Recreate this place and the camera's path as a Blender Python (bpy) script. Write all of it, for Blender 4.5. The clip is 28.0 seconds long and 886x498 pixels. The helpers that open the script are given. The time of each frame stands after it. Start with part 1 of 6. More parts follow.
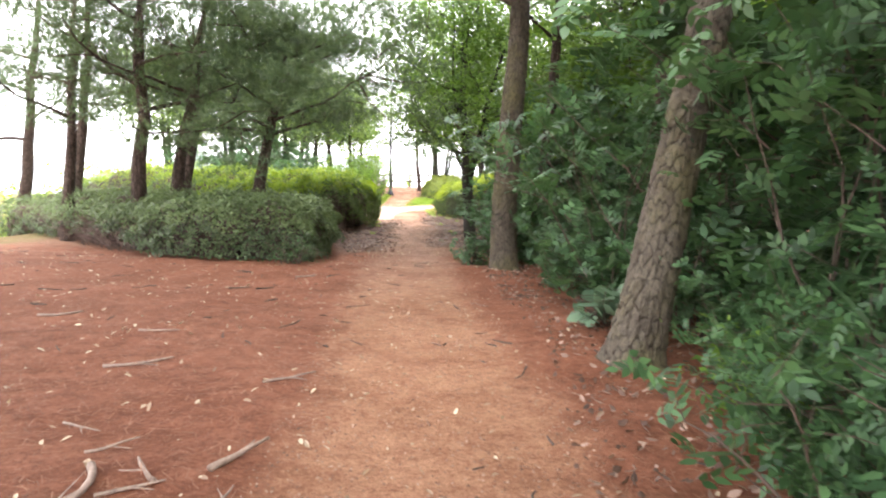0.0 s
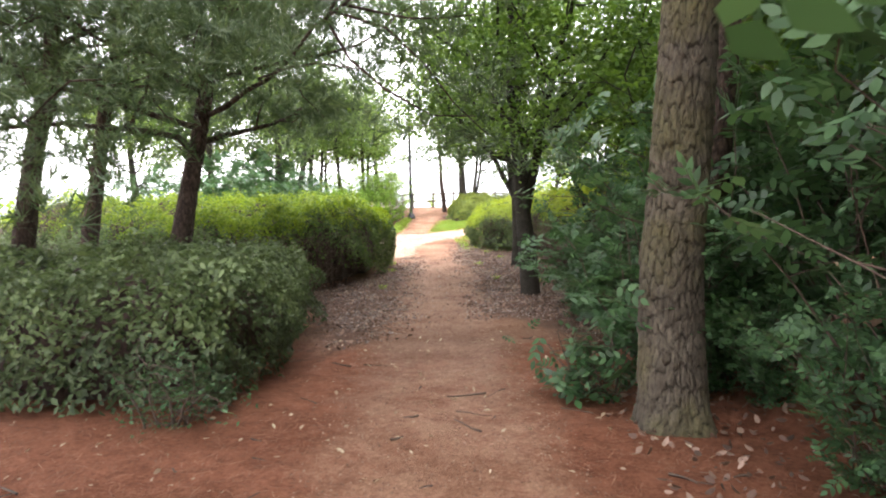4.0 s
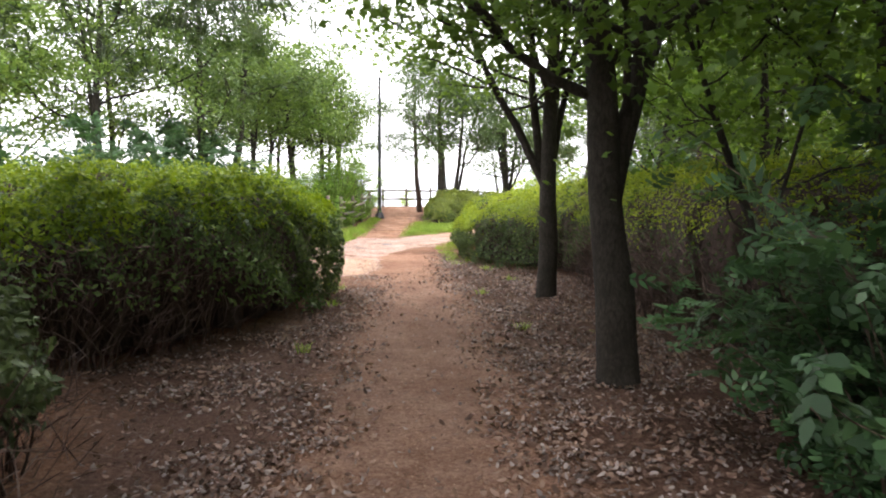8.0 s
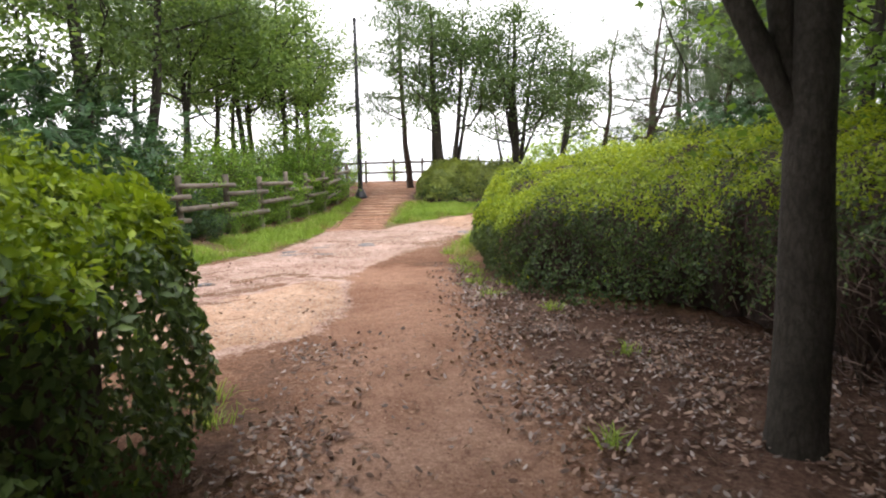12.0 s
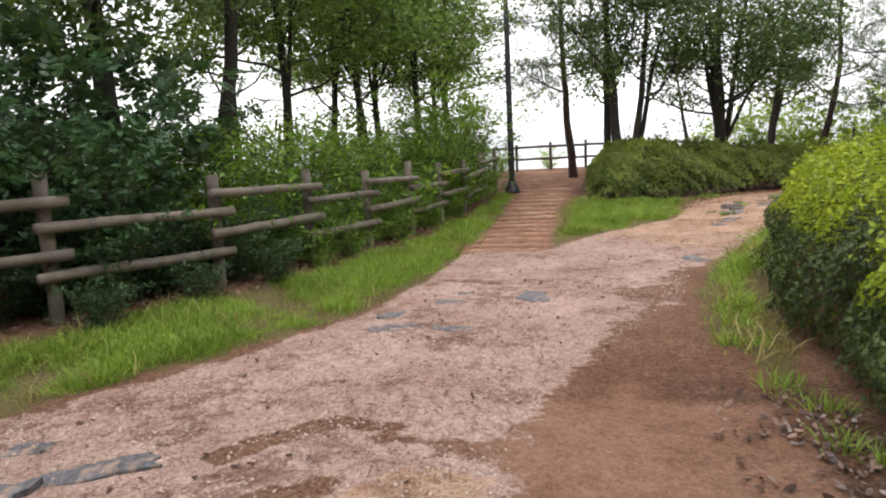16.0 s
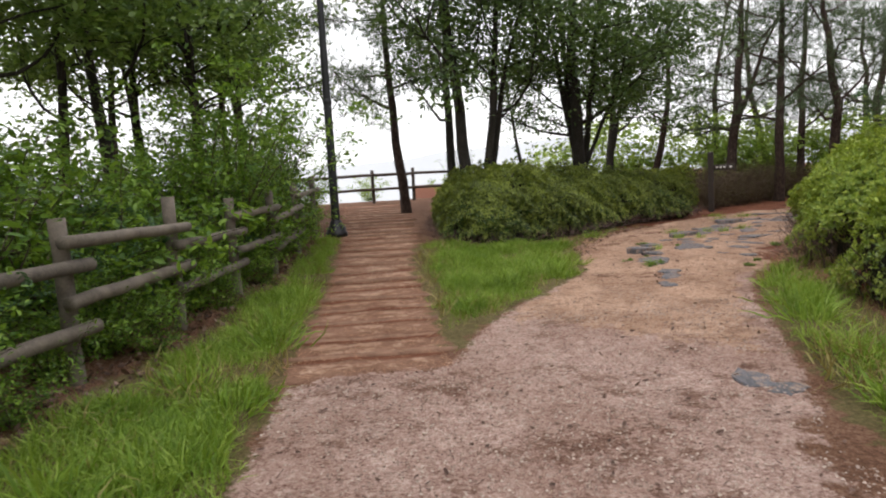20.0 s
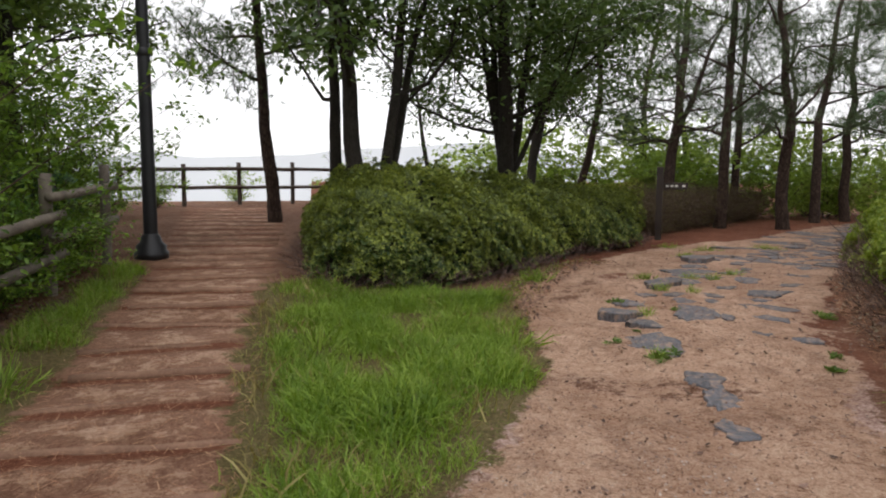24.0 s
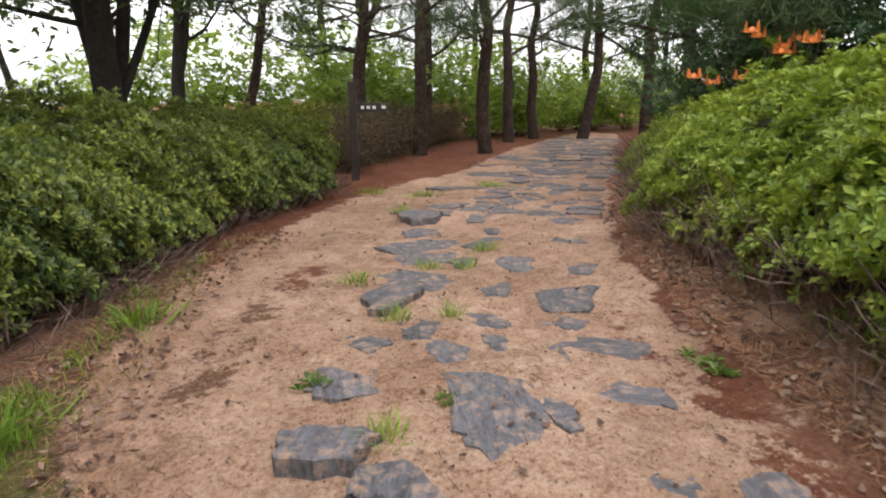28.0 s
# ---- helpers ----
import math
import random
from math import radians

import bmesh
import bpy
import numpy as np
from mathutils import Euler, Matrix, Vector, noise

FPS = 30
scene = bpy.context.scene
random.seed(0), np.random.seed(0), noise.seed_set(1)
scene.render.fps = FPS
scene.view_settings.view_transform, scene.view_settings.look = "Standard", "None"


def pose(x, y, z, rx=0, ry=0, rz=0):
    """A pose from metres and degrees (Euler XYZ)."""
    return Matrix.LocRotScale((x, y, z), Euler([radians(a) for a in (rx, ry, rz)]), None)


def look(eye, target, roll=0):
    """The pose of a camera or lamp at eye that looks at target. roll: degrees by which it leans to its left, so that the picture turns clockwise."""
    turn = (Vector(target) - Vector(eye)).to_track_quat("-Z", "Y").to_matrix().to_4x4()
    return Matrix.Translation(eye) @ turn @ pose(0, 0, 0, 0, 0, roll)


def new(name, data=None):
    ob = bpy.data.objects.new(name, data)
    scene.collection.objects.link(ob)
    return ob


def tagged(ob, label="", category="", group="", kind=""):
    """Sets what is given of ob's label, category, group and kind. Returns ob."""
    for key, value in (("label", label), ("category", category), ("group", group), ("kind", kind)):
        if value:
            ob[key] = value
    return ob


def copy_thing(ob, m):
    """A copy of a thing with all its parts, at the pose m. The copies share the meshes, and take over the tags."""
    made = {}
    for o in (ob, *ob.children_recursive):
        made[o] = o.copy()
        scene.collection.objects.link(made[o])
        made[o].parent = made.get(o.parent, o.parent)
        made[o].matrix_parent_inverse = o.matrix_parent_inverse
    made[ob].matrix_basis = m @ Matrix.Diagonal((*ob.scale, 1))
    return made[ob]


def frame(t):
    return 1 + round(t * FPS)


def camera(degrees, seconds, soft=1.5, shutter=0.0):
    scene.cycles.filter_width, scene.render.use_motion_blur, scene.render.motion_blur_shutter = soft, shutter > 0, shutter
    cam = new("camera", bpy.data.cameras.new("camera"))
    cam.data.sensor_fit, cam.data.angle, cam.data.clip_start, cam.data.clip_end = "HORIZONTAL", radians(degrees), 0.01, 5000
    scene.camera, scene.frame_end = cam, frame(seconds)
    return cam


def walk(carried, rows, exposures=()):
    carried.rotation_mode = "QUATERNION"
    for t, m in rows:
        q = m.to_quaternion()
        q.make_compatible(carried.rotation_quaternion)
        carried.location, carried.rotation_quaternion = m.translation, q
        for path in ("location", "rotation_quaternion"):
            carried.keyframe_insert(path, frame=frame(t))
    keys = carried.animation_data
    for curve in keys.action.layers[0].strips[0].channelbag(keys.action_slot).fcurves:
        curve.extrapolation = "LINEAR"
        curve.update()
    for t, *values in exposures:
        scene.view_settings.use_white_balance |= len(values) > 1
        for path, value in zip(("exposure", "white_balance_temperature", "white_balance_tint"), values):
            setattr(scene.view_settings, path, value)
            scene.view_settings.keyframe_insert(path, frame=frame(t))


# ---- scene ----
cam = camera(67.2, 28.0, 2.0, 0.2)
PATH = [
    (0, (0.046, 0.0, 1.451), (-0.013, 1.988, 1.244), 1.1),
    (0.5, (-0.018, 0.665, 1.486), (-0.232, 2.647, 1.325), 1.0),
    (1, (0.116, 1.488, 1.569), (0.063, 3.478, 1.38), -0.3),
    (1.5, (0.065, 2.303, 1.618), (-0.03, 4.289, 1.396), -0.5),
    (2, (0.03, 2.994, 1.623), (-0.066, 4.98, 1.407), -2.1),
    (2.5, (-0.141, 3.831, 1.622), (-0.433, 5.804, 1.466), 1.5),
    (4.5, (-0.645, 7.291, 1.581), (-0.665, 9.283, 1.411), -1.7),
    (5, (-0.744, 8.031, 1.487), (-0.625, 10.018, 1.287), -1.7),
    (5.5, (-0.69, 8.761, 1.456), (-0.437, 10.736, 1.27), -3.0),
    (6, (-0.799, 9.464, 1.4), (-0.49, 11.433, 1.226), -4.4),
    (6.5, (-0.848, 10.56, 1.363), (-0.429, 12.496, 1.091), -1.9),
    (7, (-1.068, 11.593, 1.317), (-0.985, 13.586, 1.159), 0.7),
    (7.5, (-1.07, 12.292, 1.311), (-1.007, 14.287, 1.177), -0.4),
    (8, (-1.087, 13.047, 1.313), (-1.135, 15.041, 1.162), 0.4),
    (8.5, (-1.105, 13.768, 1.346), (-1.11, 15.762, 1.179), -0.8),
    (9, (-1.227, 14.624, 1.397), (-1.339, 16.611, 1.204), -0.2),
    (9.5, (-1.313, 15.454, 1.439), (-1.443, 17.442, 1.263), -0.7),
    (10, (-1.355, 16.324, 1.363), (-1.504, 18.31, 1.187), 0.1),
    (10.5, (-1.401, 17.078, 1.344), (-1.542, 19.066, 1.173), -1.0),
    (11, (-1.518, 18.052, 1.294), (-1.517, 20.039, 1.067), -3.6),
    (11.5, (-1.408, 18.768, 1.284), (-1.519, 20.757, 1.108), -3.1),
    (12, (-1.577, 19.51, 1.358), (-1.596, 21.496, 1.121), -1.3),
    (12.5, (-1.623, 20.275, 1.372), (-1.788, 22.259, 1.186), 0.5),
    (14.5, (-1.764, 23.138, 1.415), (-2.04, 25.087, 1.061), -1.7),
    (15, (-1.975, 23.869, 1.411), (-2.382, 25.803, 1.103), -1.6),
    (15.5, (-2.179, 24.602, 1.366), (-2.504, 26.552, 1.062), -3.5),
    (16, (-2.474, 25.225, 1.39), (-2.926, 27.156, 1.127), -2.8),
    (16.5, (-2.656, 25.786, 1.409), (-2.959, 27.745, 1.142), -3.0),
    (17, (-2.946, 26.448, 1.457), (-3.308, 28.399, 1.211), -0.6),
    (17.5, (-3.092, 26.976, 1.483), (-3.307, 28.95, 1.245), -2.6),
    (18, (-3.192, 27.652, 1.449), (-3.318, 29.621, 1.122), -1.5),
    (18.5, (-3.344, 28.249, 1.422), (-3.488, 30.224, 1.144), -3.8),
    (19, (-3.495, 28.921, 1.39), (-3.516, 30.908, 1.159), -1.8),
    (19.5, (-3.541, 29.61, 1.405), (-3.572, 31.603, 1.244), -2.4),
    (20, (-3.582, 30.25, 1.39), (-3.45, 32.235, 1.191), -3.3),
    (20.5, (-3.567, 30.876, 1.411), (-3.442, 32.864, 1.236), -1.3),
    (21, (-3.53, 31.464, 1.395), (-3.228, 33.425, 1.14), -2.1),
    (21.5, (-3.451, 32.168, 1.369), (-3.101, 34.127, 1.166), -1.2),
    (23.5, (-3.153, 34.31, 1.511), (-2.644, 36.231, 1.294), -2.0),
    (24, (-2.888, 34.738, 1.48), (-2.453, 36.679, 1.275), 0.2),
    (24.5, (-2.804, 35.087, 1.499), (-2.108, 36.957, 1.362), -3.1),
    (25, (-2.623, 35.49, 1.485), (-1.699, 37.258, 1.339), -2.3),
    (25.5, (-2.286, 36.001, 1.447), (-1.356, 37.743, 1.135), -1.0),
    (26, (-2.096, 36.417, 1.496), (-1.07, 38.094, 1.131), -2.3),
    (26.5, (-1.732, 37.007, 1.447), (-0.613, 38.601, 0.993), -1.1),
    (27, (-1.481, 37.555, 1.499), (-0.391, 39.174, 1.064), -2.6),
    (27.5, (-1.12, 38.186, 1.478), (0.115, 39.693, 1.024), -1.9),
    (28, (-0.781, 38.769, 1.524), (0.447, 40.284, 1.079), -0.9),
]
walk(cam, [(t, look(eye, target, roll)) for t, eye, target, roll in PATH],
     exposures=[(0, 2.7), (1, 2.25), (2, 2.35), (5, 2.35), (6, 2.6), (7, 2.1), (8, 1.65), (9, 1.55), (11, 1.4), (12.5, 1.1), (15, 0.8), (16, 0.65), (17, 0.38), (18, 0.28), (20, 0.25), (22, 0.15), (24, -0.02), (25, 0.08), (26, 0.35), (27, 0.48), (28, 0.62)])

# ---- sky and sun: a bright overcast day ----
SUN_UP, SUN_ROUND = radians(58), radians(200)
world = bpy.data.worlds.new("sky")
scene.world = world
world.use_nodes = True
wn = world.node_tree
sky = wn.nodes.new("ShaderNodeTexSky")
sky.sky_type, sky.sun_disc, sky.sun_elevation, sky.sun_rotation = "NISHITA", False, SUN_UP, SUN_ROUND
sky.dust_density, sky.air_density = 1.0, 1.0
grey = wn.nodes.new("ShaderNodeHueSaturation")
grey.inputs["Saturation"].default_value = 0.3
wn.links.new(sky.outputs[0], grey.inputs["Color"])
cloud = wn.nodes.new("ShaderNodeMix")
cloud.data_type = "RGBA"
cloud.inputs[0].default_value, cloud.inputs[7].default_value = 0.75, (9.1, 8.95, 9.1, 1)
wn.links.new(grey.outputs[0], cloud.inputs[6])
# an overcast sky is dimmer at the horizon than overhead
aloft = wn.nodes.new("ShaderNodeSeparateXYZ")
wn.links.new(wn.nodes.new("ShaderNodeTexCoord").outputs["Generated"], aloft.inputs[0])
fade = wn.nodes.new("ShaderNodeMapRange")
fade.inputs["To Min"].default_value, fade.inputs["To Max"].default_value = 1.0, 1.26
wn.links.new(aloft.outputs[2], fade.inputs["Value"])
dome = wn.nodes.new("ShaderNodeVectorMath")
dome.operation = "SCALE"
wn.links.new(cloud.outputs[2], dome.inputs[0])
wn.links.new(fade.outputs[0], dome.inputs["Scale"])
back = wn.nodes["Background"]
wn.links.new(dome.outputs[0], back.inputs["Color"])
back.inputs["Strength"].default_value = 0.15
sun = new("sun", bpy.data.lights.new("sun", "SUN"))
sun.data.energy, sun.data.angle, sun.data.color = 0.8, radians(25), (1.0, 0.96, 0.9)
sun.rotation_euler = (radians(90) - SUN_UP, 0, radians(180) - SUN_ROUND)

# ---- small numeric tools ----
rng = np.random.default_rng(7)


def lattice(ix, iy, seed):
    h = (ix.astype(np.int64) * 374761393 + iy.astype(np.int64) * 668265263 + seed * 982451653) & 0x7FFFFFFF
    h = ((h ^ (h >> 13)) * 1274126177) & 0x7FFFFFFF
    return ((h ^ (h >> 16)) & 0xFFFF) / 65535.0


def wave(x, y, seed=0):
    """Smooth value noise, 0 to 1, one cell a unit."""
    x, y = np.asarray(x, float), np.asarray(y, float)
    ix, iy = np.floor(x), np.floor(y)
    fx, fy = x - ix, y - iy
    fx, fy = fx * fx * (3 - 2 * fx), fy * fy * (3 - 2 * fy)
    a, b = lattice(ix, iy, seed), lattice(ix + 1, iy, seed)
    c, d = lattice(ix, iy + 1, seed), lattice(ix + 1, iy + 1, seed)
    return (a * (1 - fx) + b * fx) * (1 - fy) + (c * (1 - fx) + d * fx) * fy


def inside(poly, x, y):
    """Signed distance to a polygon's edge, positive inside."""
    x, y = np.asarray(x, float), np.asarray(y, float)
    hit, best = np.zeros(x.shape, bool), np.full(x.shape, 1e9)
    for (ax, ay), (bx, by) in zip(poly, poly[1:] + poly[:1]):
        dx, dy = bx - ax, by - ay
        u = np.clip(((x - ax) * dx + (y - ay) * dy) / (dx * dx + dy * dy), 0, 1)
        best = np.minimum(best, np.hypot(x - ax - u * dx, y - ay - u * dy))
        if dy:
            hit ^= ((ay > y) != (by > y)) & (x < ax + (y - ay) * dx / dy)
    return np.where(hit, best, -best)


def mask(poly, x, y, soft=0.25):
    return np.clip(inside(poly, x, y) / soft + 0.5, 0, 1)


PROFILE = [(-40, 0.0), (5, 0.03), (9, -0.03), (11, 0.0), (13, -0.1), (17, -0.21), (20, -0.21), (23, -0.1), (26, -0.1), (30, 0.0), (35, -0.05), (38.6, -0.01), (41, 0.02), (43, 0.08), (400, 0.08)]


def height(x, y):
    """The ground's height."""
    x, y = np.asarray(x, float), np.asarray(y, float)
    z = np.interp(y, [p[0] for p in PROFILE], [p[1] for p in PROFILE])
    z = z + np.clip((y - 40) * 0.05, 0, 0.7) / (1 + np.exp(np.clip((x + 1 - np.clip(y - 48, 0, 4)) / 0.8, -30, 30)))
    z = z + 0.08 * np.clip((x - 0.3) / 0.7, 0, 1) * np.clip((y - 38.8) / 0.9, 0, 1) * np.clip((44 - y) / 2, 0, 1)
    z = z + 0.5 * mask(BANK, x, y, 1.3) + 0.15 * mask(FENCE_BANK, x, y, 1.1)
    far = np.clip(np.maximum(-11 - x, (y - 57.5) * np.clip((12 - x) / 10, 0, 1)), 0, 60)
    return z - 0.33 * far * np.clip(far / 6, 0, 1)


def axis(v):
    v = np.asarray(v, float)
    return v / np.maximum(np.linalg.norm(v, axis=-1, keepdims=True), 1e-9)


def mesh_of(name, verts, faces):
    """A mesh from arrays; all faces have the same number of corners."""
    verts, faces = np.asarray(verts, np.float32), np.asarray(faces, np.int32)
    me = bpy.data.meshes.new(name)
    me.vertices.add(len(verts))
    me.vertices.foreach_set("co", verts.ravel())
    me.loops.add(faces.size)
    me.loops.foreach_set("vertex_index", faces.ravel())
    me.polygons.add(len(faces))
    me.polygons.foreach_set("loop_start", np.arange(0, faces.size, faces.shape[1], dtype=np.int32))
    me.update(calc_edges=True)
    return me


def smooth(me):
    me.polygons.foreach_set("use_smooth", np.ones(len(me.polygons), bool))
    return me


def thing(name, at, label, category, group="", turn=0, kind=""):
    ob = new(name)
    ob.matrix_basis = pose(*at, 0, 0, turn)
    ob.empty_display_size = 0.1
    return tagged(ob, label, category, group, kind)


def part(name, me, material, parent=None, label="", kind="", at=None):
    if isinstance(me, bmesh.types.BMesh):
        bm, me = me, bpy.data.meshes.new(name)
        bm.to_mesh(me)
        bm.free()
    if not me.materials:
        me.materials.append(material)
    ob = new(name, me)
    ob.parent = parent
    if at is not None:
        ob.matrix_basis = at
    return tagged(ob, label, kind=kind)


def spread(shape, faces, at, out, size, rnd, twist=None):
    """Copies of a small shape at places, its z axis along out, turned at random about it; as one mesh's arrays."""
    n, k = len(at), len(shape)
    out = axis(out)
    side = axis(np.cross(out, axis(rnd.normal(size=(n, 3)) if twist is None else twist)))
    fore = np.cross(out, side)
    s = np.asarray(size, float).reshape(-1, 1, 1) * np.ones((n, 1, 1))
    sh = np.asarray(shape, float)[None]
    v = at[:, None] + s * (sh[..., 0:1] * side[:, None] + sh[..., 1:2] * fore[:, None] + sh[..., 2:3] * out[:, None])
    f = (np.asarray(faces)[None] + (np.arange(n) * k)[:, None, None])
    return v.reshape(-1, 3), f.reshape(-1, len(faces[0]))


def joined(pieces):
    vs, fs, n = [], [], 0
    for v, f in pieces:
        vs.append(v)
        fs.append(f + n)
        n += len(v)
    return np.concatenate(vs), np.concatenate(fs)


# leaf shapes: y along the leaf, folded along the midrib
LEAF = [(0, -0.5, 0), (0.24, 0.0, 0.07), (0, 0.5, -0.06), (-0.24, 0.0, 0.07)], [(0, 1, 2), (0, 2, 3)]
OVAL = [(0, -0.5, 0), (0.22, -0.15, 0.06), (0.17, 0.25, 0.04), (0, 0.5, -0.08), (-0.17, 0.25, 0.04), (-0.22, -0.15, 0.06)], [(0, 1, 2), (0, 2, 3), (0, 3, 4), (0, 4, 5)]
ROUND = [(0, -0.5, 0), (0.3, -0.3, 0.05), (0.44, 0.05, 0.02), (0.26, 0.36, 0.0), (0, 0.5, -0.08), (-0.26, 0.36, 0.0), (-0.44, 0.05, 0.02), (-0.3, -0.3, 0.05)], [(0, 1, 2), (0, 2, 3), (0, 3, 4), (0, 4, 5), (0, 5, 6), (0, 6, 7)]
LOBED = [(0, -0.45, 0), (0.44, 0.02, -0.04), (0.15, 0.12, 0.05), (0, 0.55, -0.08), (-0.15, 0.12, 0.05), (-0.44, 0.02, -0.04)], [(0, 1, 2), (0, 2, 4), (2, 3, 4), (0, 4, 5)]


def spray_shape(pairs=4):
    """A flat spray of leaflets along a drooping midrib."""
    v, f = [], []
    for k in range(pairs * 2 + 1):
        u = (k // 2) / pairs
        a = (0.95 - 0.35 * u) * (1 if k % 2 else -1) if k < pairs * 2 else 0.0
        long = 0.36 * (1 - 0.35 * abs(u - 0.4))
        root = np.array([0, -0.5 + 0.75 * u, -0.12 * u * u])
        d, w = np.array([math.sin(a), math.cos(a), -0.25]), np.array([math.cos(a), -math.sin(a), 0.12])
        b = len(v)
        v += [root, root + d * long * 0.45 + w * 0.1, root + d * long, root + d * long * 0.45 - w * 0.1]
        f += [(b, b + 1, b + 2), (b, b + 2, b + 3)]
    return [tuple(float(c) for c in p) for p in v], f


SPRAY = spray_shape()
TWIG_SHAPE = [(-0.014, 0, 0), (0.014, 0, 0), (0.06, 0.02, 0.5), (0.045, 0.0, 0.5), (0.0, 0.05, 1.0)], [(0, 1, 2), (0, 2, 3), (3, 2, 4)]


def broad_spray(pairs=3):
    """A spray whose leaflets have rounded sides and a drawn-out tip."""
    v, f = [], []
    for k in range(pairs * 2 + 1):
        u = (k // 2) / pairs
        a = (1.0 - 0.4 * u) * (1 if k % 2 else -1) if k < pairs * 2 else 0.0
        long = 0.46 * (1 - 0.35 * abs(u - 0.4))
        root = np.array([0, -0.5 + 0.75 * u, -0.12 * u * u])
        d, w = np.array([math.sin(a), math.cos(a), -0.2]), np.array([math.cos(a), -math.sin(a), 0.14])
        b = len(v)
        v += [root, root + d * long * 0.3 + w * 0.095, root + d * long * 0.62 + w * 0.075, root + d * long, root + d * long * 0.62 - w * 0.075, root + d * long * 0.3 - w * 0.095]
        f += [(b, b + 1, b + 2), (b, b + 2, b + 3), (b, b + 3, b + 4), (b, b + 4, b + 5)]
    return [tuple(float(c) for c in p) for p in v], f


BROAD_SPRAY = broad_spray()


def rosette_shape(leaves=6):
    """A whorl of narrow leaves round a shoot's end."""
    v, f = [], []
    for i in range(leaves):
        a, up = i * 2.4, 0.25 + 0.11 * i
        d, s = np.array([math.cos(a), math.sin(a), 0]), np.array([-math.sin(a), math.cos(a), 0])
        k = 1.0 - 0.07 * i
        v += [d * 0.04, d * 0.3 * k + s * 0.11 + (0, 0, up * 0.3 + 0.05), d * 0.58 * k + (0, 0, up * 0.42), d * 0.3 * k - s * 0.11 + (0, 0, up * 0.3 + 0.05)]
        f += [(4 * i, 4 * i + 1, 4 * i + 2), (4 * i, 4 * i + 2, 4 * i + 3)]
    return v, f


ROSETTE = rosette_shape()


def tuft_shape(count=11, seed=1):
    """A brush of pine needles round a short shoot."""
    r = np.random.default_rng(seed)
    v, f = [], []
    for i in range(count):
        a, up = i * 2.4, 0.25 + 0.75 * r.random()
        d = np.array([math.cos(a) * (1.2 - up), math.sin(a) * (1.2 - up), up])
        d = d / np.linalg.norm(d)
        s = np.cross(d, [0.3, 0.2, 0.9])
        s = s / np.linalg.norm(s) * 0.032
        b = np.array([0, 0, -0.3 + 0.5 * r.random()])
        v += [b - s, b + s, b + d * (0.8 + 0.3 * r.random())]
        f.append((3 * i, 3 * i + 1, 3 * i + 2))
    return v, f


TUFT = tuft_shape()
TUFT_FAR = tuft_shape(7, 2)


def tube(points, radii, sides=8, cap=True):
    """A round limb along points, as arrays of quads."""
    p, r = np.asarray(points, float), np.asarray(radii, float)
    t = axis(np.gradient(p, axis=0))
    ref = np.array([1.0, 0, 0]) if abs(t[:, 0]).mean() < 0.8 else np.array([0, 1.0, 0])
    u = axis(np.cross(t, ref))
    w = np.cross(t, u)
    a = np.arange(sides) * 2 * math.pi / sides
    v = p[:, None] + r[:, None, None] * (np.cos(a)[None, :, None] * u[:, None] + np.sin(a)[None, :, None] * w[:, None])
    f = []
    for i in range(len(p) - 1):
        for j in range(sides):
            k = (j + 1) % sides
            f.append((i * sides + j, i * sides + k, (i + 1) * sides + k, (i + 1) * sides + j))
    v = v.reshape(-1, 3)
    if cap:
        n = len(v)
        v = np.concatenate([v, p[:1], p[-1:]])
        last = (len(p) - 1) * sides
        for j in range(0, sides, 2):
            f.append((j, n, (j + 2) % sides, (j + 1) % sides))
            f.append((last + j, last + j + 1, last + (j + 2) % sides, n + 1))
    return v, np.array(f)

# ---- materials ----
def material(name):
    m = bpy.data.materials.new(name)
    m.use_nodes = True
    return m, m.node_tree, m.node_tree.nodes["Principled BSDF"]


def node(nt, kind, values=None):
    n = nt.nodes.new("ShaderNode" + kind)
    for k, v in (values or {}).items():
        n.inputs[k].default_value = v
    return n


def ramp(nt, source, stops):
    n = node(nt, "ValToRGB")
    while len(n.color_ramp.elements) < len(stops):
        n.color_ramp.elements.new(0.5)
    for e, (p, c) in zip(n.color_ramp.elements, stops):
        e.position, e.color = p, (*c, 1)
    nt.links.new(source, n.inputs[0])
    return n.outputs[0]


def noise_out(nt, scale, detail=4, rough=0.6, vector=None, output=0):
    n = node(nt, "TexNoise", {"Scale": scale, "Detail": detail, "Roughness": rough})
    nt.links.new(vector or node(nt, "TexCoord").outputs["Object"], n.inputs["Vector"])
    return n.outputs[output]


def blend(nt, factor, a, b, how="MIX"):
    n = node(nt, "Mix")
    n.data_type, n.blend_type = "RGBA", how
    for s, v in ((n.inputs[0], factor), (n.inputs[6], a), (n.inputs[7], b)):
        if isinstance(v, bpy.types.NodeSocket):
            nt.links.new(v, s)
        else:
            s.default_value = (*v, 1) if isinstance(v, tuple) else v
    return n.outputs[2]


def times(nt, a, b, op="MULTIPLY", clamp=False):
    n = node(nt, "Math")
    n.operation, n.use_clamp = op, clamp
    for s, v in zip(n.inputs, (a, b)):
        if isinstance(v, bpy.types.NodeSocket):
            nt.links.new(v, s)
        else:
            s.default_value = v
    return n.outputs[0]


def relief(nt, bsdf, source, strength, distance):
    b = node(nt, "Bump", {"Strength": strength, "Distance": distance})
    nt.links.new(source, b.inputs["Height"])
    nt.links.new(b.outputs[0], bsdf.inputs["Normal"])


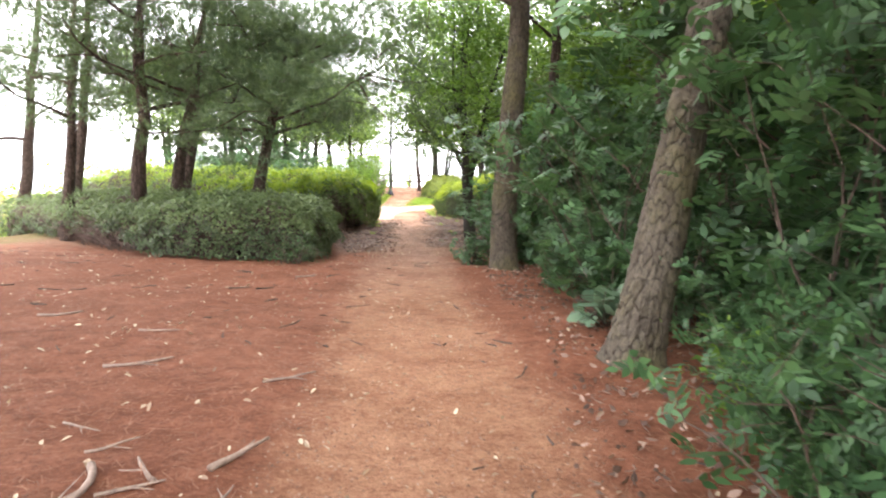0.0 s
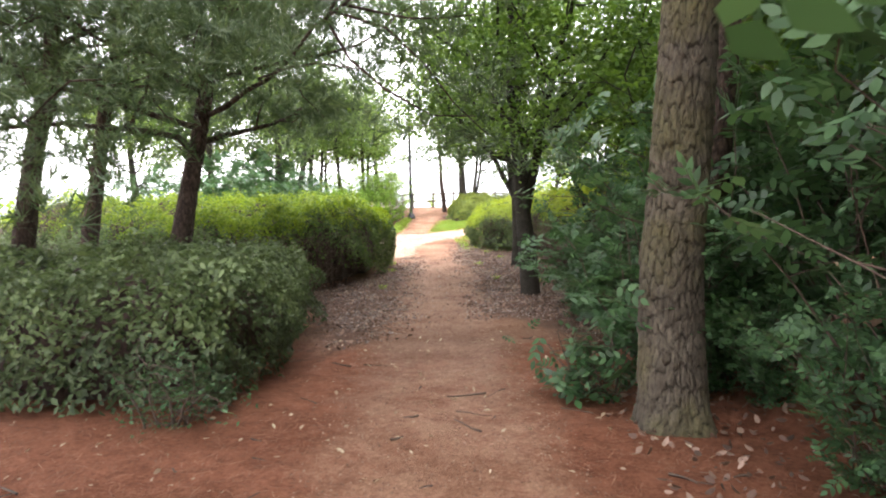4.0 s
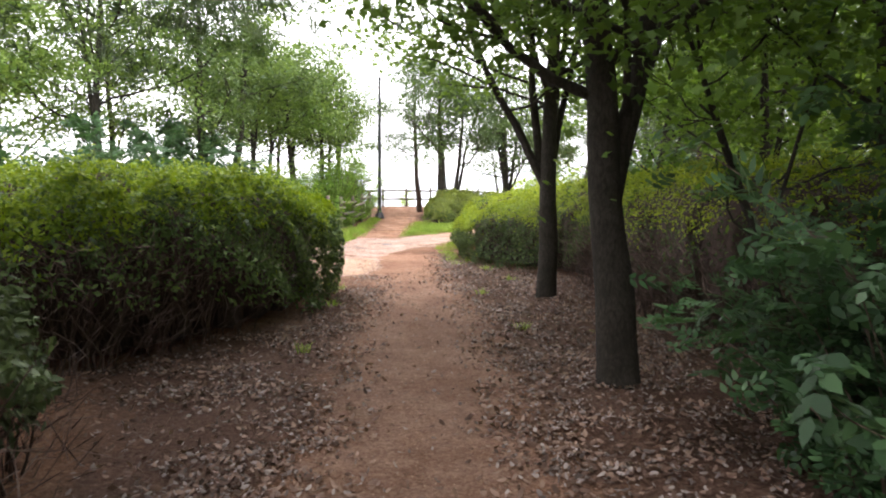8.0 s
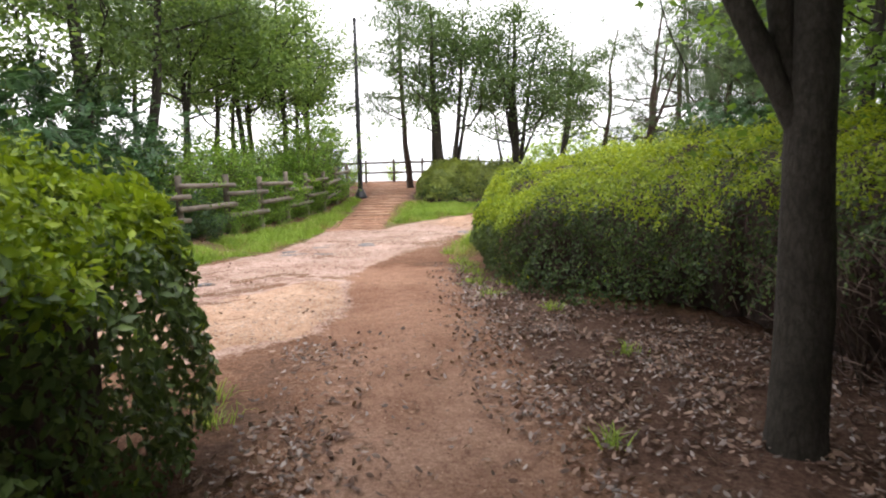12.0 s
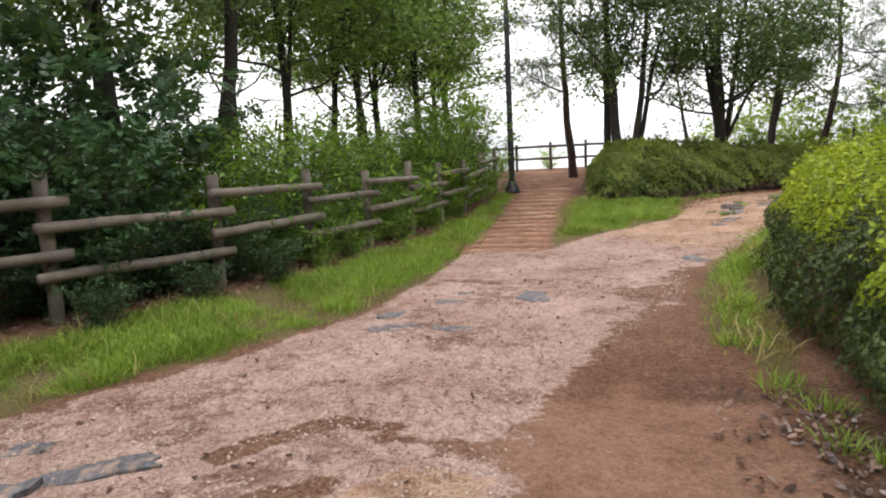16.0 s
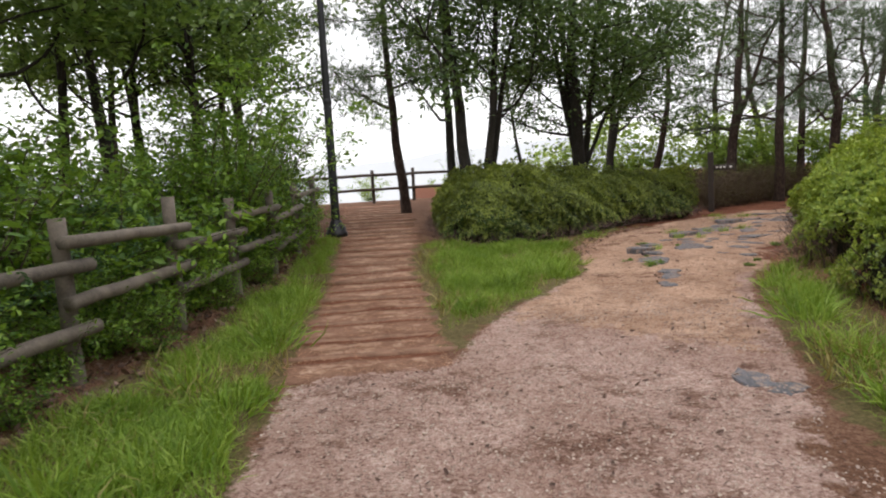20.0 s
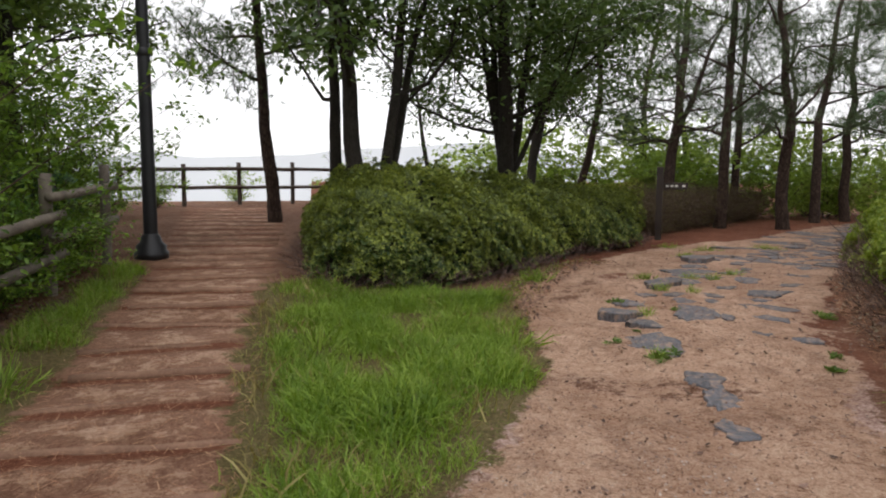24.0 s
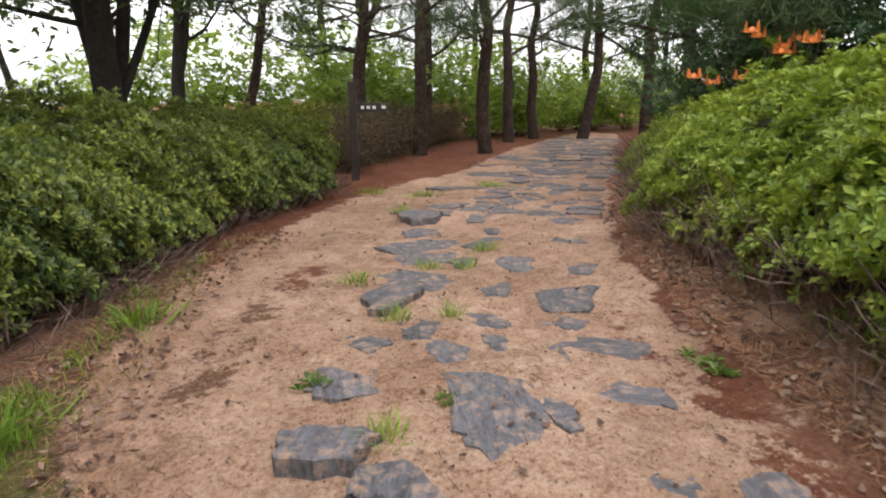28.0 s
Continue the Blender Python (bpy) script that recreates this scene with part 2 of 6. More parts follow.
def leaf_material(name, dark, mid, light, sheer=0.35, rough=0.5, patch=0.7):
    """Leaves that differ one by one, and in patches; light comes through them."""
    m, nt, bsdf = material(name)
    one = node(nt, "NewGeometry").outputs["Random Per Island"]
    big = noise_out(nt, patch, 2)
    mix = times(nt, times(nt, one, 0.62), times(nt, big, 0.75), "ADD")
    colour = ramp(nt, mix, [(0.25, dark), (0.62, mid), (0.98, light)])
    nt.links.new(colour, bsdf.inputs["Base Color"])
    bsdf.inputs["Roughness"].default_value = rough
    bsdf.inputs["Specular IOR Level"].default_value = 0.35
    tr = node(nt, "BsdfTranslucent")
    nt.links.new(blend(nt, 0.5, colour, (light[0] * 1.3, light[1] * 1.25, light[2] * 0.7)), tr.inputs["Color"])
    mx = node(nt, "MixShader", {"Fac": sheer})
    nt.links.new(bsdf.outputs[0], mx.inputs[1])
    nt.links.new(tr.outputs[0], mx.inputs[2])
    nt.links.new(mx.outputs[0], nt.nodes["Material Output"].inputs[0])
    return m


def bark_material(name, dark, mid, light, scale=9.0, depth=0.02, moss=None, veins=1.0):
    m, nt, bsdf = material(name)
    co = node(nt, "TexCoord").outputs["Object"]
    mp = node(nt, "Mapping", {"Scale": (1, 1, 0.4)})
    nt.links.new(co, mp.inputs[0])
    warp = node(nt, "Mix", {0: 0.11})
    warp.data_type = "RGBA"
    nt.links.new(mp.outputs[0], warp.inputs[6])
    nt.links.new(noise_out(nt, 7, 3, vector=mp.outputs[0], output=1), warp.inputs[7])
    cracks = []
    for k in (scale, scale * 2.3):
        cell = node(nt, "TexVoronoi", {"Scale": k})
        cell.feature = "DISTANCE_TO_EDGE"
        nt.links.new(warp.outputs[2], cell.inputs["Vector"])
        low = 1 - veins
        cracks.append(ramp(nt, cell.outputs[0], [(0.0, (low, low, low)), (0.2, (1, 1, 1))]))
    crack = times(nt, times(nt, cracks[0], 0.62), times(nt, cracks[1], 0.38), "ADD")
    grain = noise_out(nt, 40, 5, 0.7, mp.outputs[0])
    plate = ramp(nt, noise_out(nt, 3.2, 4, vector=co), [(0.3, mid), (0.72, light)])
    plate = blend(nt, ramp(nt, grain, [(0.42, (0, 0, 0)), (0.7, (0.8, 0.8, 0.8))]), plate, dark)
    if moss:
        spots = ramp(nt, noise_out(nt, 1.7, 5, vector=co), [(0.46, (0, 0, 0)), (0.62, (1, 1, 1))])
        plate = blend(nt, times(nt, spots, 0.6), plate, moss)
    skin = blend(nt, crack, dark, plate)
    if veins < 1:
        tone = node(nt, "VertexColor")
        tone.layer_name = "plates"
        both = node(nt, "SeparateColor")
        nt.links.new(tone.outputs[0], both.inputs[0])
        skin = blend(nt, times(nt, both.outputs[1], 0.45), skin, (dark[0] * 1.5, dark[1] * 1.4, dark[2] * 1.3))
        skin = blend(nt, times(nt, both.outputs[0], 0.7), skin, (dark[0] * 0.3, dark[1] * 0.3, dark[2] * 0.3))
    nt.links.new(skin, bsdf.inputs["Base Color"])
    bsdf.inputs["Roughness"].default_value = 0.92
    bsdf.inputs["Specular IOR Level"].default_value = 0.2
    relief(nt, bsdf, times(nt, crack, times(nt, grain, 0.8), "ADD"), 1.0, depth)
    return m


def plain(name, a, b, scale=6.0, rough=0.8, bump=0.3, depth=0.004, metal=0.0, stretch=(1, 1, 1), fine=60, film=None):
    m, nt, bsdf = material(name)
    mp = node(nt, "Mapping", {"Scale": stretch})
    nt.links.new(node(nt, "TexCoord").outputs["Object"], mp.inputs[0])
    one = noise_out(nt, scale, 5, 0.6, mp.outputs[0])
    two = noise_out(nt, fine, 3, 0.6, mp.outputs[0])
    both = times(nt, times(nt, one, 0.65), times(nt, two, 0.35), "ADD")
    both = times(nt, both, times(nt, node(nt, "ObjectInfo").outputs["Random"], 0.12), "ADD")
    colour = ramp(nt, both, [(0.36, a), (0.72, b)])
    if film:
        dust = ramp(nt, noise_out(nt, 11, 7, 0.75), [(0.5, (0, 0, 0)), (0.66, (0.8, 0.8, 0.8))])
        colour = blend(nt, dust, colour, film)
    nt.links.new(colour, bsdf.inputs["Base Color"])
    bsdf.inputs["Roughness"].default_value, bsdf.inputs["Metallic"].default_value = rough, metal
    relief(nt, bsdf, both, bump, depth)
    return m


LEAF_OLIVE = leaf_material("leaf_grey_green", (0.028, 0.045, 0.018), (0.08, 0.115, 0.045), (0.15, 0.2, 0.085), 0.25, 0.5)
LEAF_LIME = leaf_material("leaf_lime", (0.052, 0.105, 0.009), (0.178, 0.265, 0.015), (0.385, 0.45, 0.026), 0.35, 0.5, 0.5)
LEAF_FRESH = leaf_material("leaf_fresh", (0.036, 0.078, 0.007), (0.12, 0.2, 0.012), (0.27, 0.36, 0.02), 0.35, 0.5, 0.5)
# darker hedge leaves: older growth, with side and under shade in the colour
LEAF_OLD_SHADED = leaf_material("leaf_old_shaded", (0.02, 0.04, 0.012), (0.062, 0.108, 0.03), (0.15, 0.22, 0.06), 0.25, 0.5)
LEAF_OLD_SHADED_DEEP = leaf_material("leaf_old_shaded_deep", (0.012, 0.023, 0.008), (0.037, 0.063, 0.018), (0.1, 0.145, 0.036), 0.25, 0.5)
LEAF_OLIVE_SHADED = leaf_material("leaf_grey_green_shaded", (0.016, 0.026, 0.011), (0.045, 0.066, 0.028), (0.09, 0.125, 0.055), 0.25, 0.5)
LEAF_VINE = leaf_material("leaf_vine", (0.018, 0.045, 0.01), (0.075, 0.16, 0.024), (0.24, 0.38, 0.05), 0.4, 0.45, 1.2)
LEAF_SLOPE = leaf_material("leaf_slope", (0.026, 0.058, 0.016), (0.075, 0.14, 0.034), (0.2, 0.29, 0.07), 0.45, 0.45, 0.9)
LEAF_AZALEA = leaf_material("leaf_azalea", (0.03, 0.05, 0.018), (0.116, 0.158, 0.047), (0.34, 0.39, 0.074), 0.3, 0.42, 1.0)
LEAF_BRIGHT = leaf_material("leaf_bright", (0.06, 0.11, 0.018), (0.19, 0.28, 0.035), (0.37, 0.44, 0.075), 0.3, 0.38)
LEAF_BROWN = leaf_material("leaf_brown", (0.045, 0.026, 0.016), (0.1, 0.065, 0.035), (0.13, 0.12, 0.04), 0.2, 0.7)
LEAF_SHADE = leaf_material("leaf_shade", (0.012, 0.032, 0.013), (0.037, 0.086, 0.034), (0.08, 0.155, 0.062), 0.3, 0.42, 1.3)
LEAF_MAPLE = leaf_material("leaf_maple", (0.028, 0.064, 0.013), (0.078, 0.15, 0.025), (0.19, 0.3, 0.045), 0.45, 0.5)
LEAF_DUSTY = leaf_material("leaf_dusty", (0.04, 0.08, 0.05), (0.085, 0.15, 0.09), (0.15, 0.23, 0.145), 0.25, 0.55, 3.0)
# maple leaf darkened: the shade of underlit crowns is in its colour
LEAF_MAPLE_SHADED = leaf_material("leaf_maple_shaded", (0.02, 0.046, 0.011), (0.058, 0.115, 0.023), (0.145, 0.24, 0.04), 0.42, 0.5)
LEAF_OAK = leaf_material("leaf_oak", (0.02, 0.043, 0.013), (0.052, 0.096, 0.027), (0.112, 0.17, 0.045), 0.36, 0.45)
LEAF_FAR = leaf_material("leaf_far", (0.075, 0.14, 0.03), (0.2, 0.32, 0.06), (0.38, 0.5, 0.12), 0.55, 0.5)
NEEDLE = leaf_material("pine_needle", (0.02, 0.04, 0.017), (0.045, 0.08, 0.032), (0.1, 0.14, 0.06), 0.3, 0.5)
BLADE = leaf_material("grass_blade", (0.047, 0.1, 0.011), (0.152, 0.27, 0.026), (0.35, 0.46, 0.085), 0.4, 0.5, 1.2)
DRY = leaf_material("dry_leaf", (0.03, 0.016, 0.012), (0.095, 0.052, 0.04), (0.29, 0.19, 0.15), 0.15, 0.7, 2.0)
STALK = leaf_material("dry_blade", (0.12, 0.09, 0.03), (0.26, 0.21, 0.07), (0.38, 0.33, 0.13), 0.3, 0.6, 2.0)
RUST = leaf_material("rust_needle", (0.16, 0.066, 0.036), (0.4, 0.19, 0.11), (0.6, 0.36, 0.22), 0.1, 0.7, 1.5)
GREYED = leaf_material("greyed_leaf", (0.05, 0.036, 0.034), (0.14, 0.105, 0.1), (0.34, 0.28, 0.265), 0.1, 0.6, 4.0)
PALE = leaf_material("pale_leaf", (0.15, 0.085, 0.06), (0.3, 0.21, 0.15), (0.48, 0.39, 0.29), 0.15, 0.7, 2.0)
STRAW = leaf_material("fallen_needle", (0.1, 0.04, 0.023), (0.2, 0.09, 0.054), (0.3, 0.155, 0.098), 0.1, 0.7, 1.5)
BARK_PINE = bark_material("pine_bark", (0.038, 0.031, 0.026), (0.1, 0.083, 0.066), (0.165, 0.142, 0.11), 24.0, 0.02, (0.15, 0.14, 0.055), 0.35)
BARK_RED = bark_material("red_pine_bark", (0.02, 0.013, 0.011), (0.07, 0.045, 0.036), (0.14, 0.095, 0.075), 13.0, 0.02)
BARK_DARK = bark_material("dark_bark", (0.014, 0.012, 0.01), (0.032, 0.027, 0.023), (0.066, 0.056, 0.047), 30.0, 0.006, None, 0.6)
TWIG = plain("twig", (0.035, 0.022, 0.017), (0.11, 0.07, 0.053), 8, 0.9)
DEAD = leaf_material("dead_twig", (0.05, 0.03, 0.026), (0.12, 0.076, 0.066), (0.22, 0.155, 0.135), 0.0, 0.9, 1.1)
# hedge cores: the shade between leaves and twigs is put into these colours
CORE = plain("hedge_inside_shade", (0.012, 0.012, 0.008), (0.04, 0.036, 0.022), 14, 1.0, 0.8, 0.05)
CORE_BROWN = plain("hedge_twig_shade", (0.022, 0.013, 0.011), (0.09, 0.055, 0.045), 20, 1.0, 0.8, 0.05, 0, (1, 1, 0.4))
LOG = plain("weathered_log", (0.055, 0.045, 0.036), (0.2, 0.165, 0.132), 5, 0.85, 0.6, 0.006, 0, (1, 1, 1))
FALLEN = plain("fallen_wood", (0.09, 0.055, 0.042), (0.3, 0.215, 0.175), 7, 0.9, 0.5, 0.004)
DARK_LOG = plain("dark_log", (0.035, 0.025, 0.02), (0.11, 0.08, 0.062), 5, 0.85, 0.6, 0.006)
RISER = plain("step_log", (0.12, 0.063, 0.04), (0.29, 0.165, 0.11), 6, 0.9, 0.6, 0.006)
IRON = plain("dark_painted_metal", (0.012, 0.012, 0.014), (0.028, 0.028, 0.032), 3, 0.45, 0.1, 0.001, 0.3)
SLATE = plain("slate", (0.018, 0.0175, 0.022), (0.15, 0.146, 0.165), 8, 0.62, 0.9, 0.02, 0, (3.4, 0.8, 1), 24, (0.42, 0.27, 0.18))
PEBBLE = leaf_material("gravel", (0.12, 0.075, 0.058), (0.33, 0.235, 0.19), (0.52, 0.42, 0.355), 0.0, 0.9, 3.0)
CRUMB = leaf_material("earth_crumbs", (0.06, 0.032, 0.023), (0.2, 0.115, 0.08), (0.38, 0.25, 0.185), 0.0, 0.95, 3.0)
SIGN = plain("dark_sign", (0.018, 0.012, 0.01), (0.045, 0.03, 0.024), 4, 0.6)
WHITE = plain("white_paint", (0.7, 0.7, 0.68), (0.82, 0.82, 0.8), 9, 0.6)
PETAL = leaf_material("orange_petal", (0.55, 0.12, 0.03), (0.75, 0.2, 0.05), (0.85, 0.3, 0.1), 0.35, 0.5)
# the pale tone is distance haze painted on the hills
HILL_HAZE = plain("hill_painted_haze", (0.5, 0.52, 0.54), (0.54, 0.56, 0.58), 0.01, 1.0, 0.0)


def ground_material():
    """Red-brown earth; the layers' places are in the two colour attributes."""
    m, nt, bsdf = material("earth")
    co = node(nt, "TexCoord").outputs["Object"]
    z1 = node(nt, "SeparateColor")
    layer = node(nt, "VertexColor")
    layer.layer_name = "layers"
    nt.links.new(layer.outputs[0], z1.inputs[0])
    z2 = node(nt, "SeparateColor")
    cover = node(nt, "VertexColor")
    cover.layer_name = "covers"
    nt.links.new(cover.outputs[0], z2.inputs[0])
    rag = noise_out(nt, 3.4, 9, 0.78, co)
    fine = noise_out(nt, 34, 6, 0.75, co)
    grit = noise_out(nt, 140, 3, 0.7, co)
    mid = noise_out(nt, 7, 5, 0.65, co)
    grains = []
    for k in (48, 115):
        cell = node(nt, "TexVoronoi", {"Scale": k})
        nt.links.new(co, cell.inputs["Vector"])
        one = node(nt, "SeparateColor")
        nt.links.new(cell.outputs["Color"], one.inputs[0])
        grains.append(one.outputs[0])
    grain = times(nt, times(nt, grains[0], 0.45), times(nt, grains[1], 0.55), "ADD")

    def edge(s, lo=0.45, hi=0.55):
        """A layer's mask with a ragged rim."""
        v = times(nt, s, times(nt, times(nt, rag, 0.5, "SUBTRACT"), 1.7), "ADD")
        return ramp(nt, v, [(lo, (0, 0, 0)), (hi, (1, 1, 1))])

    earth = ramp(nt, times(nt, times(nt, fine, 0.6), times(nt, grain, 0.4), "ADD"), [(0.28, (0.1, 0.048, 0.03)), (0.5, (0.21, 0.11, 0.07)), (0.72, (0.36, 0.22, 0.15))])
    needles = ramp(nt, times(nt, times(nt, fine, 0.6), times(nt, mid, 0.4), "ADD"), [(0.3, (0.085, 0.03, 0.018)), (0.5, (0.205, 0.08, 0.047)), (0.72, (0.34, 0.16, 0.1))])
    path = ramp(nt, times(nt, times(nt, fine, 0.35), times(nt, times(nt, mid, 0.35), times(nt, grain, 0.3), "ADD"), "ADD"), [(0.27, (0.165, 0.073, 0.043)), (0.5, (0.325, 0.165, 0.1)), (0.72, (0.47, 0.265, 0.168))])
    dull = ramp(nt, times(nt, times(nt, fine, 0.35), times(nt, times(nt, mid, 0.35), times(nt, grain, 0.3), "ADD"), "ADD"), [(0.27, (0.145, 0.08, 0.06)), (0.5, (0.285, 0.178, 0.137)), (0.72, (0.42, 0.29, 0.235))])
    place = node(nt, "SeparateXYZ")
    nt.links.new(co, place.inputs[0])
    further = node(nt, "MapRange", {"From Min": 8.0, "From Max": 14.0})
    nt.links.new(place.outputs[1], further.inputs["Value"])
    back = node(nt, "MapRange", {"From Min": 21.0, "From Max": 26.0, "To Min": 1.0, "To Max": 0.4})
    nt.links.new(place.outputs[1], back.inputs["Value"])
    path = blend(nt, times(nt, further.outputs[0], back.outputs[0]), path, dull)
    litter = ramp(nt, times(nt, times(nt, fine, 0.7), times(nt, grit, 0.3), "ADD"), [(0.32, (0.035, 0.019, 0.014)), (0.5, (0.11, 0.062, 0.046)), (0.7, (0.25, 0.165, 0.13))])
    gravel = ramp(nt, times(nt, times(nt, grain, 0.42), times(nt, times(nt, mid, 0.38), times(nt, fine, 0.2), "ADD"), "ADD"), [(0.26, (0.17, 0.085, 0.066)), (0.42, (0.41, 0.265, 0.22)), (0.56, (0.56, 0.392, 0.335)), (0.76, (0.7, 0.56, 0.5))])
    sand = ramp(nt, times(nt, times(nt, grain, 0.3), times(nt, times(nt, mid, 0.45), times(nt, fine, 0.25), "ADD"), "ADD"), [(0.3, (0.2, 0.095, 0.058)), (0.43, (0.46, 0.285, 0.195)), (0.53, (0.57, 0.375, 0.27)), (0.72, (0.69, 0.51, 0.39))])
    turf = ramp(nt, fine, [(0.3, (0.075, 0.06, 0.026)), (0.5, (0.15, 0.125, 0.052)), (0.7, (0.27, 0.2, 0.11))])
    c = blend(nt, edge(z1.outputs[1]), earth, needles)
    c = blend(nt, edge(z1.outputs[2], 0.3, 0.7), c, litter)
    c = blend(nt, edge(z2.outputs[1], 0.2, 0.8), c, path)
    c = blend(nt, edge(z1.outputs[0]), c, gravel)
    c = blend(nt, edge(z2.outputs[2]), c, sand)
    drift = times(nt, times(nt, 1.0, times(nt, z2.outputs[2], 0.55), "SUBTRACT"), 1.0)
    drift = times(nt, drift, ramp(nt, noise_out(nt, 1.3, 10, 0.84, co), [(0.51, (0, 0, 0)), (0.57, (0.85, 0.85, 0.85))]))
    c = blend(nt, times(nt, drift, z1.outputs[0]), c, ramp(nt, grain, [(0.2, (0.13, 0.066, 0.045)), (0.8, (0.28, 0.16, 0.115))]))
    c = blend(nt, edge(z2.outputs[0]), c, turf)
    stain = ramp(nt, noise_out(nt, 0.9, 6, 0.65, co), [(0.42, (1, 1, 1)), (0.6, (0.72, 0.66, 0.62))])
    c = blend(nt, 0.8, c, stain, "MULTIPLY")
    nt.links.new(c, bsdf.inputs["Base Color"])
    bsdf.inputs["Roughness"].default_value = 0.95
    bsdf.inputs["Specular IOR Level"].default_value = 0.15
    relief(nt, bsdf, times(nt, times(nt, fine, 0.7), times(nt, grain, 0.2), "ADD"), 1.0, 0.04)
    return m


EARTH = ground_material()

# ---- the plan ----
GRAVEL = [(-16, 22.6), (-8, 26.6), (-6.3, 27.9), (-5.75, 28.75), (-5.05, 29.8), (-4.6, 31.3), (-4.45, 35.1), (-3.25, 35.3), (-2.9, 36.4), (-2.4, 37.4), (-0.95, 39.7),
          (-0.3, 42.3), (1.15, 44.35), (2.6, 45.85), (4.85, 47.6), (8, 48.9), (13, 52.3), (20, 56), (20, 54), (14.5, 50.2), (11.5, 47.8), (8.4, 45.7), (6.2, 44.0), (4.1, 42.3), (2.7, 40.7), (1.7, 39.3),
          (0.77, 38.2), (0, 36.75), (-0.5, 35.4), (-1.4, 33.4), (-1.75, 31.5), (-2.3, 30.3), (-2.72, 29.3), (-2.9, 28.4), (-2.8, 27.5), (-2.65, 26.5), (-2.85, 25.4), (-3.6, 24.6), (-7, 23.4), (-16, 19.4)]
SAND = [(-3, 37.5), (-0.8, 39.6), (-0.45, 42.4), (0.95, 44.5), (2.4, 46.0), (4.8, 47.7), (8, 48.9), (13, 52.3), (20, 56), (20, 54), (14.5, 50.2), (11.5, 47.8), (8.4, 45.7), (6.2, 44.0), (4.1, 42.3),
        (2.7, 40.7), (1.7, 39.3), (0.77, 38.2), (0, 36.75), (-0.7, 35)]
GRASS_LEFT = [(-16, 23.6), (-8, 26.7), (-6.3, 28.1), (-5.8, 28.9), (-5.1, 30.0), (-4.62, 31.4), (-4.45, 33.4), (-4.5, 35.1), (-4.75, 44), (-5.15, 44.6), (-5.4, 41), (-5.6, 37), (-5.9, 33.8), (-6.3, 31.5), (-7.2, 29.2), (-9.5, 27.4), (-16, 25)]
GRASS_MID = [(-3.2, 35.5), (-2.85, 36.5), (-2.3, 37.5), (-0.9, 39.6), (-0.6, 41.0), (-0.3, 42.6), (-1.0, 42.7), (-2.0, 42.75), (-2.75, 43.3), (-3.3, 43.0), (-3.4, 41.0), (-3.3, 38.5)]
GRASS_RIGHT = [(-1.7, 30.4), (-1.5, 32.2), (-1.05, 33.9), (-0.45, 35.4), (0.1, 36.7), (0.7, 37.9), (1.2, 38.0), (1.0, 36.6), (0.5, 35.2), (-0.4, 33.9), (-0.85, 32.2), (-1.1, 30.2), (-1.4, 29.3)]
HEDGE_A = [(-2.5, 11.3), (-2.65, 13.4), (-2.85, 15.2), (-3.3, 16.6), (-6, 17.6), (-14, 22.5), (-14, 19.5), (-8.2, 14.2), (-5.65, 11.7), (-4.2, 11.15), (-3.2, 11.2)]
HEDGE_B = [(-2.85, 22.9), (-2.78, 21.6), (-3.3, 20.0), (-4.1, 18.4), (-6.2, 18.0), (-14, 22.7), (-14, 26.0), (-8.5, 24.2), (-4.2, 23.4)]
HEDGE_C = [(-1.15, 28.4), (-0.9, 27.2), (-0.3, 26.4), (0.45, 25.8), (0.85, 24.6), (1.0, 22.6), (1.3, 20.0), (2.2, 17.5), (4.6, 18.4), (4.6, 24), (4.2, 29.0), (3.4, 33.5), (1.6, 35.0), (0.4, 34.9), (-0.35, 33.8), (-0.85, 32.0), (-1.1, 30.2)]
HEDGE_D = [(-2.8, 44.4), (-2.6, 43.0), (-2.2, 42.5), (-1.5, 42.35), (-0.6, 42.85), (0.35, 44.0), (1.3, 45.2), (2.5, 46.35), (4.3, 47.6), (5.0, 48.8), (3.6, 49.6), (1.0, 48.7), (-1.2, 47.9), (-2.55, 46.9)]
HEDGE_E = [(1.35, 37.7), (1.55, 38.5), (2.05, 39.3), (2.75, 40.2), (3.65, 41.3), (4.7, 42.4), (6.2, 43.6), (8.0, 45.0), (9.4, 45.2), (10, 43), (8.5, 40), (6.5, 37.4), (4.0, 36.4), (2.0, 36.8)]
HEDGE_F = [(0.85, 36.2), (1.0, 36.8), (1.5, 37.1), (2.3, 36.7), (2.6, 35.6), (1.9, 34.7), (1.15, 35.2)]
FENCE_BANK = [(-14, 24.6), (-9.2, 26.9), (-7.2, 28.6), (-6.2, 30.4), (-5.75, 32.6), (-5.5, 36), (-5.2, 44), (-7.5, 46), (-10.5, 40), (-10.5, 32), (-14, 28)]
BANK = [(1.75, 37.4), (2.3, 38.9), (3.0, 40.0), (4.2, 41.4), (6.2, 43.3), (9, 45.4), (12, 45.5), (12, 36), (4, 34.8), (2.1, 35.6)]
SLOPE = [(0.9, 37.7), (1.7, 39.2), (2.7, 40.6), (4.1, 42.2), (6.2, 43.9), (8.4, 45.6), (8.4, 44.8), (6.4, 43.2), (4.6, 41.6), (3.2, 39.9), (2.3, 38.6), (1.8, 37.2)]
LITTER = [(-2.4, 13.5), (-3.4, 17), (-4.5, 18.6), (-3.2, 21), (-2.9, 23.8), (-3.1, 25), (-2.2, 26), (-2.0, 29.3), (-1.2, 29.3), (-0.2, 26.8), (1.2, 25.5), (3, 22), (3, 15), (0.6, 14), (-0.1, 16)]
